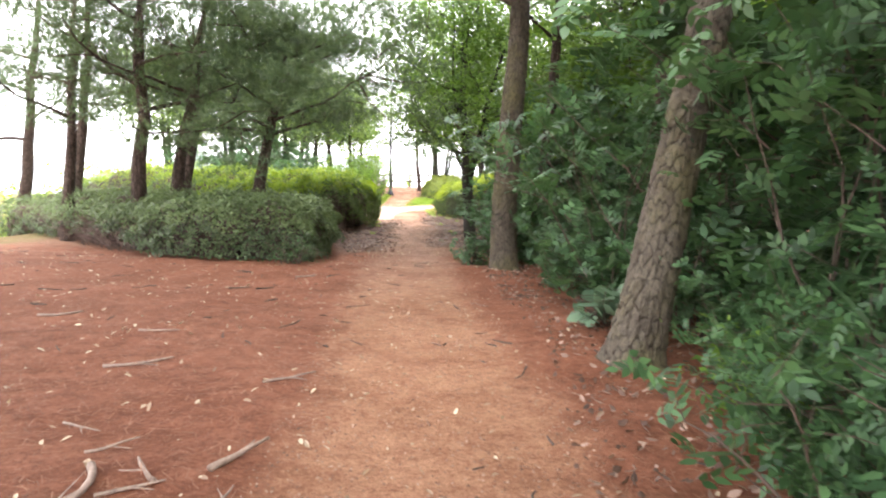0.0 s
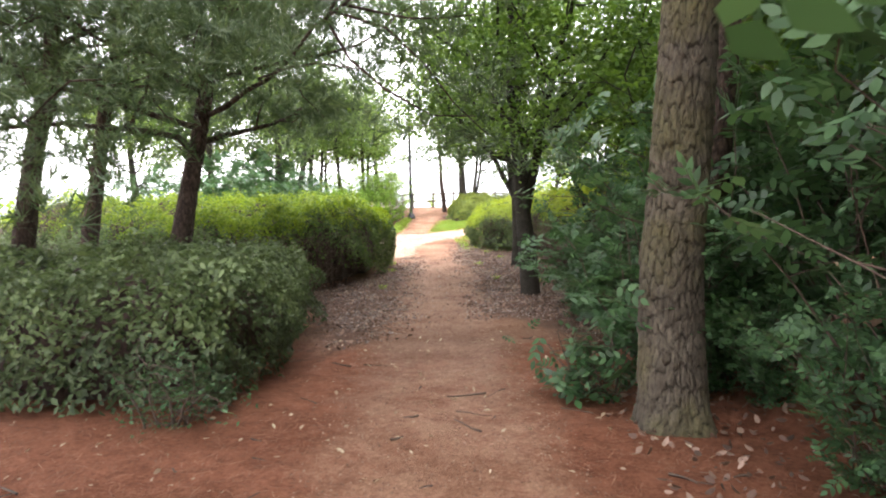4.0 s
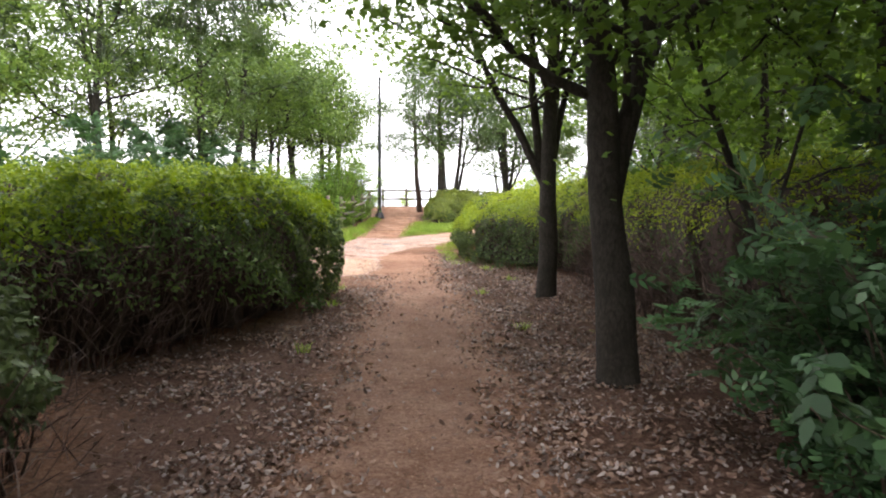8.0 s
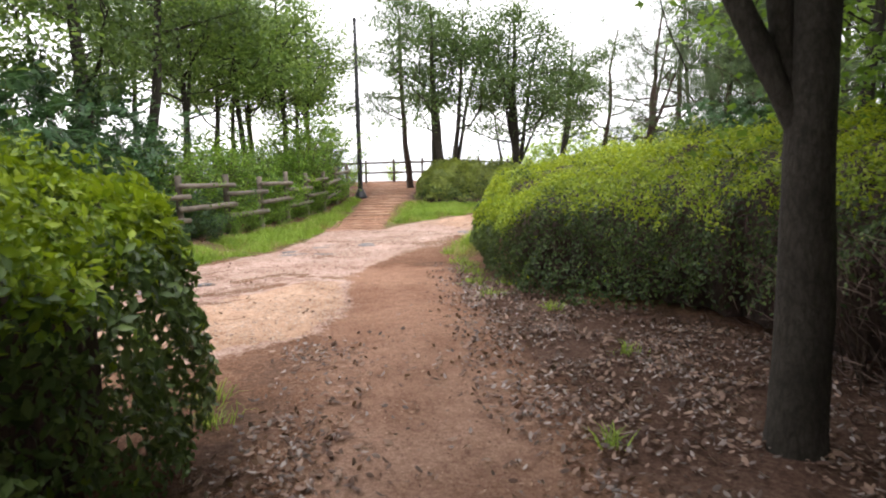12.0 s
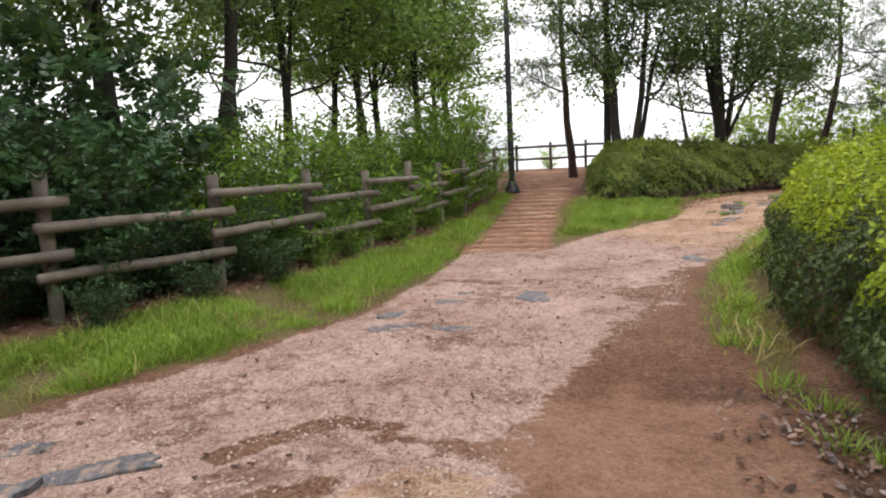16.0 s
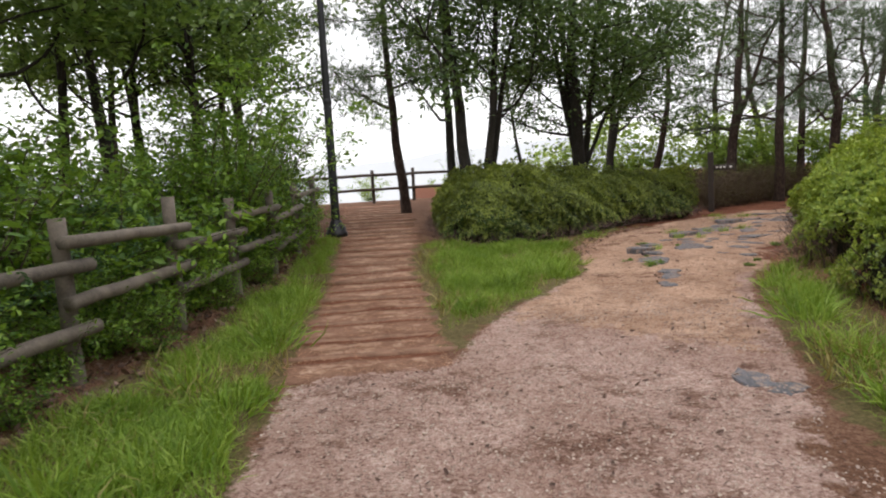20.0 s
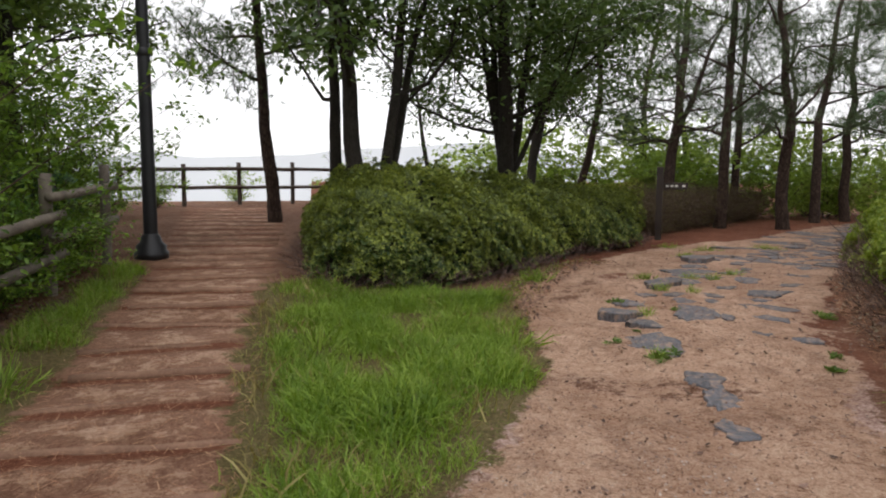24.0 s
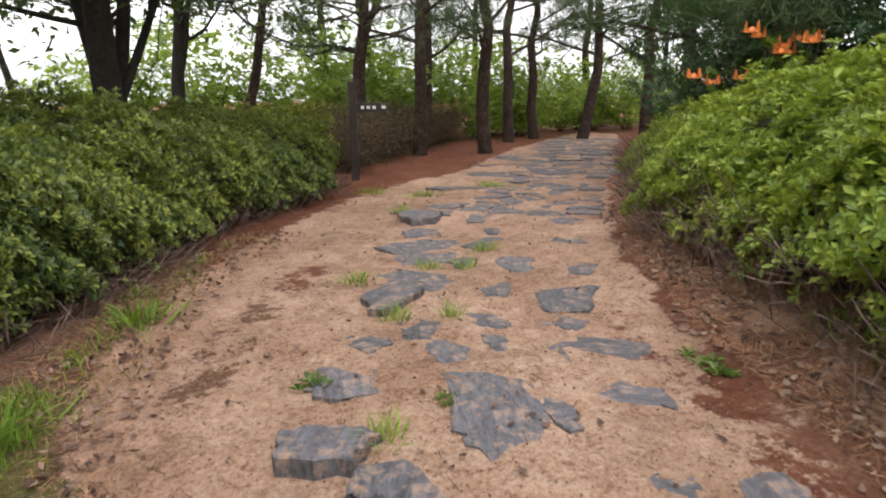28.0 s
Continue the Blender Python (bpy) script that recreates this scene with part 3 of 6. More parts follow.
TRACK = [(0, -3), (0.0, 0), (-0.1, 4), (-0.6, 8), (-0.95, 12), (-1.2, 16), (-1.45, 20), (-1.8, 24), (-2.3, 28)]
STEPS = [(-4.65, 35.1), (-3.2, 35.3), (-3.15, 44), (-3.1, 50), (-3.4, 53.4), (-5.6, 53.4), (-5.2, 49), (-4.75, 44)]


FIRST_LOG, LOG_GAP = 35.15, 0.7


# ---- the ground: one sheet to the horizon ----
def beside_track(x, y):
    """The way off the worn track's middle, and how worn the ground is there."""
    off = np.abs(x - np.interp(y, [p[1] for p in TRACK], [p[0] for p in TRACK])) * np.where(y < 29, 1, 9)
    return off, np.clip((1.05 - off) / 0.5, 0, 1) * (y < 29.3)


def tread(y):
    """How far along its tread a place on the log steps lies, 0 to 1."""
    return np.mod(np.asarray(y, float) - FIRST_LOG, LOG_GAP) / LOG_GAP


def surface(x, y):
    """The ground's height with its small humps, hollows and steps."""
    x, y = np.asarray(x, float), np.asarray(y, float)
    near = np.clip((12 - np.abs(x)) / 3, 0, 1) * np.clip((60 - y) / 4, 0, 1)
    bump = (wave(x * 1.1, y * 1.1, 3) - 0.5) * 0.05 + (wave(x * 4, y * 4, 4) - 0.5) * 0.022
    step = mask(STEPS, x, y, 0.1) * (0.5 - tread(y)) * 0.026
    worn = beside_track(x, y)[1]
    return height(x, y) + bump * near * (1 - 0.5 * worn) - 0.02 * worn * near + step


# a patch of tan sand, and ridges of brown mud washed across the gravel: line, half width
TAN = [(-5.6, 25.4), (-4.2, 27.2), (-3.7, 27.9), (-3.0, 28.3), (-2.7, 27.3), (-2.55, 26.4), (-2.9, 25.2), (-4.5, 24.4)]
MUD = [([(-6.6, 26.9), (-5.5, 27.15), (-5.05, 27.38), (-4.4, 27.42), (-4.0, 27.65), (-3.7, 27.95)], 0.13), ([(-4.4, 28.1), (-4.1, 28.45), (-3.8, 28.55), (-3.3, 28.34), (-3.0, 28.37)], 0.12),
       ([(-4.9, 26.5), (-4.5, 26.68), (-4.3, 26.87), (-3.94, 27.0)], 0.09), ([(-1.4, 33.4), (-1.8, 32.3), (-2.1, 31.6), (-2.2, 30.2)], 0.3), ([(-2.6, 32.5), (-2.2, 32.1), (-1.8, 31.9)], 0.25), ([(-4.2, 32.9), (-3.6, 32.6)], 0.12),
       ([(0.13, 41.95), (0.65, 42.5), (1.4, 43.4), (1.85, 43.7)], 0.26), ([(-0.82, 39.22), (-0.47, 38.95), (0.2, 38.86)], 0.24), ([(2.6, 41.2), (2.2, 40.4), (1.7, 39.5)], 0.22)]


def along(line, x, y):
    """The distance to a line of points."""
    best = np.full(np.shape(x), 99.0)
    for (ax, ay), (bx, by) in zip(line, line[1:]):
        dx, dy = bx - ax, by - ay
        u = np.clip(((x - ax) * dx + (y - ay) * dy) / (dx * dx + dy * dy), 0, 1)
        best = np.minimum(best, np.hypot(x - ax - u * dx, y - ay - u * dy))
    return best


def ground():
    gx = np.unique(np.concatenate([np.linspace(-400, -40, 13), np.linspace(-40, -9, 32), np.linspace(-9, 10, 127), np.linspace(10, 40, 31), np.linspace(40, 400, 13)]))
    gy = np.unique(np.concatenate([np.linspace(-400, -40, 13), np.linspace(-40, -2, 20), np.linspace(-2, 35, 247), np.linspace(35.05, 52, 320), np.linspace(52.15, 56, 26), np.linspace(56, 90, 35), np.linspace(90, 600, 16)]))
    x, y = np.meshgrid(gx, gy)
    x, y = x.ravel(), y.ravel()
    off, worn = beside_track(x, y)
    z = surface(x, y)
    n = len(gx)
    i = np.arange((len(gy) - 1) * (n - 1))
    a = i // (n - 1) * n + i % (n - 1)
    me = smooth(mesh_of("ground", np.stack([x, y, z], 1), np.stack([a, a + 1, a + n + 1, a + n], 1)))
    gravel = mask(GRAVEL, x, y, 0.5)
    for line, wide in MUD:
        gravel = gravel * (1 - (0.75 if wide < 0.2 else 0.5) * np.clip(1.5 - along(line, x, y) / wide, 0, 1))
    sand = np.maximum(mask(SAND, x, y, 1.2), np.maximum(np.clip((y - 37.6) / 1.4, 0, 1), mask(TAN, x, y, 0.6)))
    grass = np.maximum.reduce([mask(g, x, y, 0.5) for g in (GRASS_LEFT, GRASS_MID, GRASS_RIGHT)])
    grass = np.maximum(grass, np.clip((-9 - x) / 2, 0, 0.6))
    litter = mask(LITTER, x, y, 1.2) * np.clip((off - 0.3) / 0.9, 0.2, 1) * 0.9
    needles = np.clip((17 - y) / 6, 0, 1) + mask(STEPS, x, y, 0.3) * np.clip(1.0 - np.abs(tread(y) - 0.9) * 4, 0.0, 1) + 0.75 * np.clip((y - 46) / 3, 0, 1) * (x > 3) + 1.0 * np.clip((x - 0.6) / 1.2, 0, 1) * (y > 34)
    ones = np.ones_like(x)
    for key, cols in (("layers", (gravel, np.clip(needles, 0, 1), litter, ones)), ("covers", (grass, worn * np.interp(y, [0, 9, 15, 21, 26], [0.85, 0.75, 0.5, 0.6, 0.95]) + 0.95 * mask(SLOPE, x, y, 0.7) + 0.9 * mask(STEPS, x, y, 0.3) * np.clip(np.abs(tread(y) - 0.92) * 5 - 0.3, 0, 1), np.maximum(sand * gravel, np.maximum(0.52 * mask(SLOPE, x, y, 0.7), 0.46 * mask(STEPS, x, y, 0.5) * np.clip(np.abs(tread(y) - 0.92) * 6 - 0.3, 0, 1))), ones))):
        at = me.color_attributes.new(key, "FLOAT_COLOR", "POINT")
        at.data.foreach_set("color", np.stack(cols, 1).astype(np.float32).ravel())
    me.materials.append(EARTH)
    tagged(new("ground", me), "red-brown earth with a worn path and pale gravel", "ground", kind="structure")


ground()


# ---- hedges ----
def edge_points(poly, n, rnd):
    """Random places on a polygon's edge, with the way out."""
    p = np.array(poly)
    q = np.roll(p, -1, 0)
    seg = np.hypot(*(q - p).T)
    area = np.sum(p[:, 0] * q[:, 1] - q[:, 0] * p[:, 1])
    k = rnd.choice(len(p), n, p=seg / seg.sum())
    u = rnd.random(n)[:, None]
    d = axis(q[k] - p[k])
    out = np.stack([d[:, 1], -d[:, 0]], 1) * (1 if area > 0 else -1)
    return p[k] * (1 - u) + q[k] * u, out


def hedge(poly, tall, label, leaf, core, per_m2, size, shape, seed, bare=0.0, stems=0, lump=0.1, top=None, group="clipped hedges along the path", near=None, old_shaded=None, soft=0.45, bare_at=(), whorl=0, fresh=0.5, twigs=0):
    """A clipped hedge over a footprint: a dark core coloured as inner shade, branching stems and a coat of single
    leaves.
    """
    rnd = np.random.default_rng(seed)
    c = np.mean(np.array(poly), 0)
    base = float(height(*c))
    ob = thing("hedge", (c[0], c[1], base), label, "hedge", group)
    roof = top or (lambda x, y: tall + 0 * x)

    def crest(x, y, d):
        """The surface's height at a distance d inside the rim."""
        r = soft
        round_off = r * (1 - np.sqrt(np.clip(1 - np.clip(1 - d / r, 0, 1) ** 2, 0, 1)))
        return roof(x, y) - round_off + (wave(x * 1.6, y * 1.6, seed) - 0.5) * 2 * lump + (wave(x * 5, y * 5, seed + 1) - 0.5) * 1.6 * lump

    def bareness(x, y):
        return np.maximum.reduce([np.clip(1.25 - np.hypot(x - bx, y - by) / br, 0.03, 1) for bx, by, br in bare_at]) if bare_at else 1.0 + 0 * x

    # inside: a closed dark sheet, the inner shade put into its colour
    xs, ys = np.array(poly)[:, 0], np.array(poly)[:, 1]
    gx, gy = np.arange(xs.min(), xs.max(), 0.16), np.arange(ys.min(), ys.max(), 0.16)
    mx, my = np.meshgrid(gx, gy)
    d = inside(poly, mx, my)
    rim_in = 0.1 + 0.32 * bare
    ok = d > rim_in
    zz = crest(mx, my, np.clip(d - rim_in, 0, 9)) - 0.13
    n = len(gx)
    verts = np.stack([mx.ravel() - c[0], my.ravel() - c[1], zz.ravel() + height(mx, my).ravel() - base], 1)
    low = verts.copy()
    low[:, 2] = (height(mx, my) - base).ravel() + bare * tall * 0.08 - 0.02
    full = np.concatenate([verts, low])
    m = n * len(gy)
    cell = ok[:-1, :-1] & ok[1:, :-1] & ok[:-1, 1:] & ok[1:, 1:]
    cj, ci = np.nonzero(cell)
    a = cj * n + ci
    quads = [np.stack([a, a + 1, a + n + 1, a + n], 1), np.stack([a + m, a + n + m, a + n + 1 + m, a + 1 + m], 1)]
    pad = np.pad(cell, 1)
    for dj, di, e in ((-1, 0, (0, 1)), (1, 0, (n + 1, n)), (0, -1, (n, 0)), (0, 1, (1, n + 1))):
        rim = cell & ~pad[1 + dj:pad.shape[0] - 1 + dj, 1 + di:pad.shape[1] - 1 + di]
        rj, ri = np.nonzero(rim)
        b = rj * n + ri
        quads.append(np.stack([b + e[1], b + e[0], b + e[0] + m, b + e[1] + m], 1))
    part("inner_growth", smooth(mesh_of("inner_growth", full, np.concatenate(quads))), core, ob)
    # leaves on the sides and on the top
    e = np.array(poly)
    around = np.hypot(*(np.roll(e, -1, 0) - e).T).sum()
    ns = int(around * tall * per_m2)
    p, out = edge_points(poly, ns, rnd)
    low = np.full(ns, bare)
    if bare_at:
        low = bare * bareness(p[:, 0], p[:, 1])
    u = low * 0.5 + (1.02 - low * 0.5) * rnd.random(ns) ** 0.9
    thin = rnd.random(ns) < np.clip((u - low * 0.6) / np.maximum(low * 0.7, 0.05), 0.15, 1)
    if near is not None:
        thin &= rnd.random(ns) < np.clip(1.35 - np.hypot(p[:, 0] - near[0], p[:, 1] - near[1]) / near[2], 0.35, 1)
    p, out, u = p[thin], out[thin], u[thin]
    belly = (wave(p[:, 0] * 1.3 + 3 * u, p[:, 1] * 1.3 + 2 * u, seed + 2) - 0.5) * 0.32 + (wave(p[:, 0] * 5, p[:, 1] * 5 + 6 * u, seed + 3) - 0.5) * 0.26
    inset = soft * (1 - np.sqrt(np.clip(1 - np.clip((u - 1 + soft / tall) / (soft / tall + 0.02), 0, 1) ** 2, 0, 1))) + 0.14 * np.clip(0.35 - u, 0, 1)
    depth = rnd.random(len(p)) ** 2 * 0.16
    q = p + out * (belly - inset - depth + 0.03)[:, None]
    z = u * (roof(q[:, 0], q[:, 1]) + (wave(q[:, 0] * 1.6, q[:, 1] * 1.6, seed) - 0.5) * 2 * lump) + height(q[:, 0], q[:, 1])
    pts = [np.stack([q[:, 0], q[:, 1], z], 1)]
    nrm = [np.stack([out[:, 0], out[:, 1], 0.35 + 0.9 * np.clip(u - 0.6, 0, 1)], 1)]
    box = (xs.max() - xs.min()) * (ys.max() - ys.min())
    nt = int(box * per_m2 * 0.9)
    x, y = xs.min() + rnd.random(nt) * (xs.max() - xs.min()), ys.min() + rnd.random(nt) * (ys.max() - ys.min())
    d = inside(poly, x, y)
    keep = d > 0.05
    if near is not None:
        keep &= rnd.random(nt) < np.clip(1.25 - np.hypot(x - near[0], y - near[1]) / near[2], 0.25, 1)
    x, y, d = x[keep], y[keep], d[keep]
    z = crest(x, y, d) + height(x, y) - rnd.random(len(x)) ** 2 * 0.12 + 0.02 + 0.16 * rnd.random(len(x)) * (wave(x * 7, y * 7, seed + 6) > 0.7)
    pts.append(np.stack([x, y, z], 1))
    nrm.append(np.stack([0 * x, 0 * x, 1 + 0 * x], 1))
    pts, nrm = np.concatenate(pts), np.concatenate(nrm)
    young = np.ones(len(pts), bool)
    # sides get a darker leaf: older growth, plus shade put into colour
    if old_shaded:
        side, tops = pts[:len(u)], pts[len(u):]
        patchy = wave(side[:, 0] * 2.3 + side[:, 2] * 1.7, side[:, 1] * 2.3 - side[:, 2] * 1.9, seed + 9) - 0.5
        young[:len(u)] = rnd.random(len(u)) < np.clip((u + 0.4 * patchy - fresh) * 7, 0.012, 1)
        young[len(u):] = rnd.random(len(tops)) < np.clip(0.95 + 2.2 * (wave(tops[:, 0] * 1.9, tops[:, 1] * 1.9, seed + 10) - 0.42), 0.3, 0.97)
    for key, mat, w in (("foliage", leaf, young), ("old_foliage", old_shaded, ~young)):
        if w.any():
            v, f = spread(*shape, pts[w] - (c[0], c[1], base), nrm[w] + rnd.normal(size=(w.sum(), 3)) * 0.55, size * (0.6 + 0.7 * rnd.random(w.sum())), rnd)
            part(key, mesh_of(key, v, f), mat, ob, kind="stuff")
    if whorl:
        w = rnd.random(len(pts)) < whorl
        v, f = spread(*ROSETTE, pts[w] + axis(nrm[w]) * 0.015 - (c[0], c[1], base), nrm[w] + (0, 0, 0.25) + rnd.normal(size=(w.sum(), 3)) * 0.3, size * 1.5 * (0.7 + 0.6 * rnd.random(w.sum())), rnd)
        part("shoot_cover", mesh_of("shoot_cover", v, f), leaf, ob, kind="stuff")
    # stems near the rim
    if stems:
        p, out = edge_points(poly, stems, rnd)
        bits = []
        for (sx, sy), o in zip(p, out):
            if bareness(np.array(sx), np.array(sy)) < 0.5:
                continue
            b = np.array([sx, sy]) - o * (0.1 + 0.4 * rnd.random())
            reach = min(tall, 1.1) * (0.4 + 0.45 * rnd.random())
            way = o * (0.12 * rnd.random()) + rnd.normal(size=2) * 0.2
            zs = np.linspace(0, 1, 4)
            line = np.stack([b[0] + way[0] * zs ** 1.5 + rnd.normal(size=4) * 0.03, b[1] + way[1] * zs ** 1.5 + rnd.normal(size=4) * 0.03, zs * reach], 1)
            line[:, 2] += float(height(*b)) - 0.03
            bits.append(tube(line - (c[0], c[1], base), np.linspace(0.011, 0.004, 4) * (0.6 + 0.8 * rnd.random()), 3, False))
        part("woody_growth", mesh_of("woody_growth", *joined(bits)), TWIG, ob, kind="stuff")
    if twigs:
        # a tangle of fine dead twigs where the leaves have gone
        p, out = edge_points(poly, twigs, rnd)
        keep = rnd.random(twigs) < bareness(p[:, 0], p[:, 1]) ** 1.5
        p, out = p[keep], out[keep]
        n = len(p)
        b = p + out * (0.2 - 0.45 * rnd.random((n, 1)))
        z = height(b[:, 0], b[:, 1]) + bare * tall * 0.95 * rnd.random(n) ** 0.8
        at = np.stack([b[:, 0], b[:, 1], z], 1)
        way = np.stack([out[:, 0] * 0.45, out[:, 1] * 0.45, 0.55 + 0 * z], 1) + rnd.normal(size=(n, 3)) * (0.55, 0.55, 0.4)
        v, f = spread(*TWIG_SHAPE, at - (c[0], c[1], base), way, 0.1 + 0.2 * rnd.random(n), rnd)
        part("twig_tangle", mesh_of("twig_tangle", v, f), DEAD, ob, "fine dead brown twigs", kind="stuff")
    return ob


hedge(HEDGE_A, 1.0, "low shaggy grey-green hedge with bare brown stems", LEAF_OLIVE, CORE_BROWN, 1350, 0.074, LEAF, 11, 0.62, 800, 0.2, near=(-3, 12, 9), soft=0.5, bare_at=((-8, 13.6, 2.6), (-3.3, 17.0, 2.3)), old_shaded=LEAF_OLIVE_SHADED, twigs=7000)
hedge(HEDGE_B, 1.62, "tall rounded yellow-green hedge, bare and brown below", LEAF_FRESH, CORE_BROWN, 1800, 0.066, LEAF, 12, 0.72, 700, 0.22, near=(-3, 21, 8), old_shaded=LEAF_OLD_SHADED, soft=0.75, bare_at=((-4.0, 18.6, 2.5),), fresh=0.74, twigs=17000)
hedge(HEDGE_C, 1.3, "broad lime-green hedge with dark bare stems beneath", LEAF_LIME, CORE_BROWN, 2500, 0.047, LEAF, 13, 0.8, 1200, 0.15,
      top=lambda x, y: 1.05 + 0.5 * np.clip((x + 1.2) / 2.5, 0, 1) + 0.4 * np.clip((x - 1.1) / 2.0, 0, 1) * np.clip((31 - y) / 4, 0, 1), near=(-0.5, 28, 7), old_shaded=LEAF_OLD_SHADED_DEEP, soft=0.5, bare_at=((1.15, 21.6, 3.9),), fresh=0.7, twigs=20000)
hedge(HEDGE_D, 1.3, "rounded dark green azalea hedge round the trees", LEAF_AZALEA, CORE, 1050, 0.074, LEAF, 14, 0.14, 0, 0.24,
      top=lambda x, y: 1.24 + 0 * x, near=(-1, 43, 10), old_shaded=LEAF_OAK, soft=1.25, whorl=0.36, twigs=3500)
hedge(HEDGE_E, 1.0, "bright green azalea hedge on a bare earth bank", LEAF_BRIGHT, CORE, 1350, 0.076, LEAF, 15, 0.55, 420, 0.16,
      top=lambda x, y: np.interp(y, [38, 40, 42, 44], [0.98, 0.95, 0.76, 0.62]) + 0.12 * np.clip(inside(HEDGE_E, x, y), 0, 4), near=(3.5, 39, 7), old_shaded=LEAF_AZALEA, soft=0.55, whorl=0.2, twigs=5000)
hedge(HEDGE_F, 0.95, "small rounded yellow-green azalea bush beside the grass", LEAF_BRIGHT, CORE, 1000, 0.065, LEAF, 16, 0.1, 120, 0.18, soft=0.7, old_shaded=LEAF_AZALEA, whorl=0.15)

# ---- trees ----
def limb_line(start, way, length, rnd, bend=0.25, up=0.15, n=7):
    """A crooked line that grows from start along way."""
    p, w = [np.array(start, float)], axis(np.array(way, float))
    for _ in range(n - 1):
        w = axis(w + rnd.normal(size=3) * bend * 0.5 + np.array([0, 0, up * 0.4]))
        p.append(p[-1] + w * length / (n - 1))
    return np.array(p)


def bark_plates(turn, up, across, tall, seed):
    """Broken plates round a trunk: the distance to the nearest crack, and a number for each plate."""
    turn = turn + 0.35 / across * (wave(up * 5, turn * 9, seed + 7) - 0.5) * 2
    u, w = turn * across, up / tall + 0.7 * wave(turn * across * 0.8, up * 4, seed + 8)
    best, second, one, lap = np.full(u.shape, 9.0), np.full(u.shape, 9.0), np.zeros(u.shape), np.zeros(u.shape)
    for du in (-1, 0, 1):
        for dw in (-1, 0, 1):
            ci, cj = np.floor(u) + du, np.floor(w) + dw
            k = np.mod(ci, across) * 12.9898 + cj * 78.233 + seed
            ra, rb, rc = [np.mod(np.sin(k * m) * 43758.5453, 1.0) for m in (1.0, 1.7, 2.3)]
            d = np.hypot(u - ci - 0.15 - 0.7 * ra, (w - cj - 0.1 - 0.8 * rb) * 0.85)
            closer = d < best
            second = np.where(closer, best, np.minimum(second, d))
            one = np.where(closer, rc, one)
            lap = np.where(closer, (w - cj - 0.1 - 0.8 * rb) + (u - ci - 0.15 - 0.7 * ra) * (rc - 0.5) * 2, lap)
            best = np.where(closer, d, best)
    return second - best, one, lap


def trunk_mesh(line, radii, rough, seed, sides=28, rings=60, root=0.35):
    """A trunk with flared foot and broken bark plates."""
    t = np.linspace(0, 1, len(line))
    s = np.linspace(0, 1, rings) if rough < 0.02 else np.concatenate([np.linspace(0, 0.32, 250), np.linspace(0.324, 0.5, 60), np.linspace(0.51, 1, 20)])
    rings = len(s)
    p = np.stack([np.interp(s, t, line[:, k]) for k in range(3)], 1)
    r = np.interp(s, t, radii)
    v, f = tube(p, r, sides, False)
    v = v.reshape(rings, sides, 3)
    a = np.arange(sides)[None] * 2 * math.pi / sides
    h = np.linalg.norm(np.diff(p, axis=0, prepend=p[:1]), axis=1).cumsum()[:, None]
    flare = 1 + root * np.exp(-h / 0.16) * (0.7 + 0.5 * np.cos(a * 4 + seed)) + 0.25 * root * np.exp(-h / 0.5)
    wide = np.mean(radii[:2])
    u1, w1 = a / (2 * math.pi) * max(6, round(wide * 80)), h * 7
    plates = wave(u1 + 0.6 * wave(h * 9 + 0 * a, a * 2, seed + 4), w1 + 0 * a, seed)
    fine = wave(u1 * 2.7, w1 * 2.6 + 0 * a, seed + 1)
    bulge = rough * ((np.clip(plates, 0.25, 0.6) - 0.4) * 2.2 + (fine - 0.5) * 0.7) + wide * 0.1 * (wave(a * 0.8 + 0 * h, h * 1.3 + 0 * a, seed + 2) - 0.5)
    if rough >= 0.02:
        edge, one, lap = bark_plates(a / (2 * math.pi) + 0 * h, h + 0 * a, max(6, round(wide * 2 * math.pi / 0.052)), 0.125, seed)
        split = np.clip(1 - edge / (0.04 + 0.14 * fine), 0, 1)
        bulge = -0.01 * split ** 0.7 + 0.008 * (one - 0.5) - 0.01 * lap + 0.006 * (fine - 0.5) + 0.004 * np.clip(edge, 0, 0.5) + wide * 0.1 * (wave(a * 0.8 + 0 * h, h * 1.3 + 0 * a, seed + 2) - 0.5)
    v = p[:, None] + (v - p[:, None]) * (flare + bulge / np.maximum(r[:, None], 0.02))[..., None]
    me = smooth(mesh_of("trunk", v.reshape(-1, 3), f))
    if rough >= 0.02:
        tone = np.stack([split, one, 0 * one, 1 + 0 * one], -1).reshape(-1)
        me.color_attributes.new("plates", "FLOAT_COLOR", "POINT").data.foreach_set("color", tone)
    return me


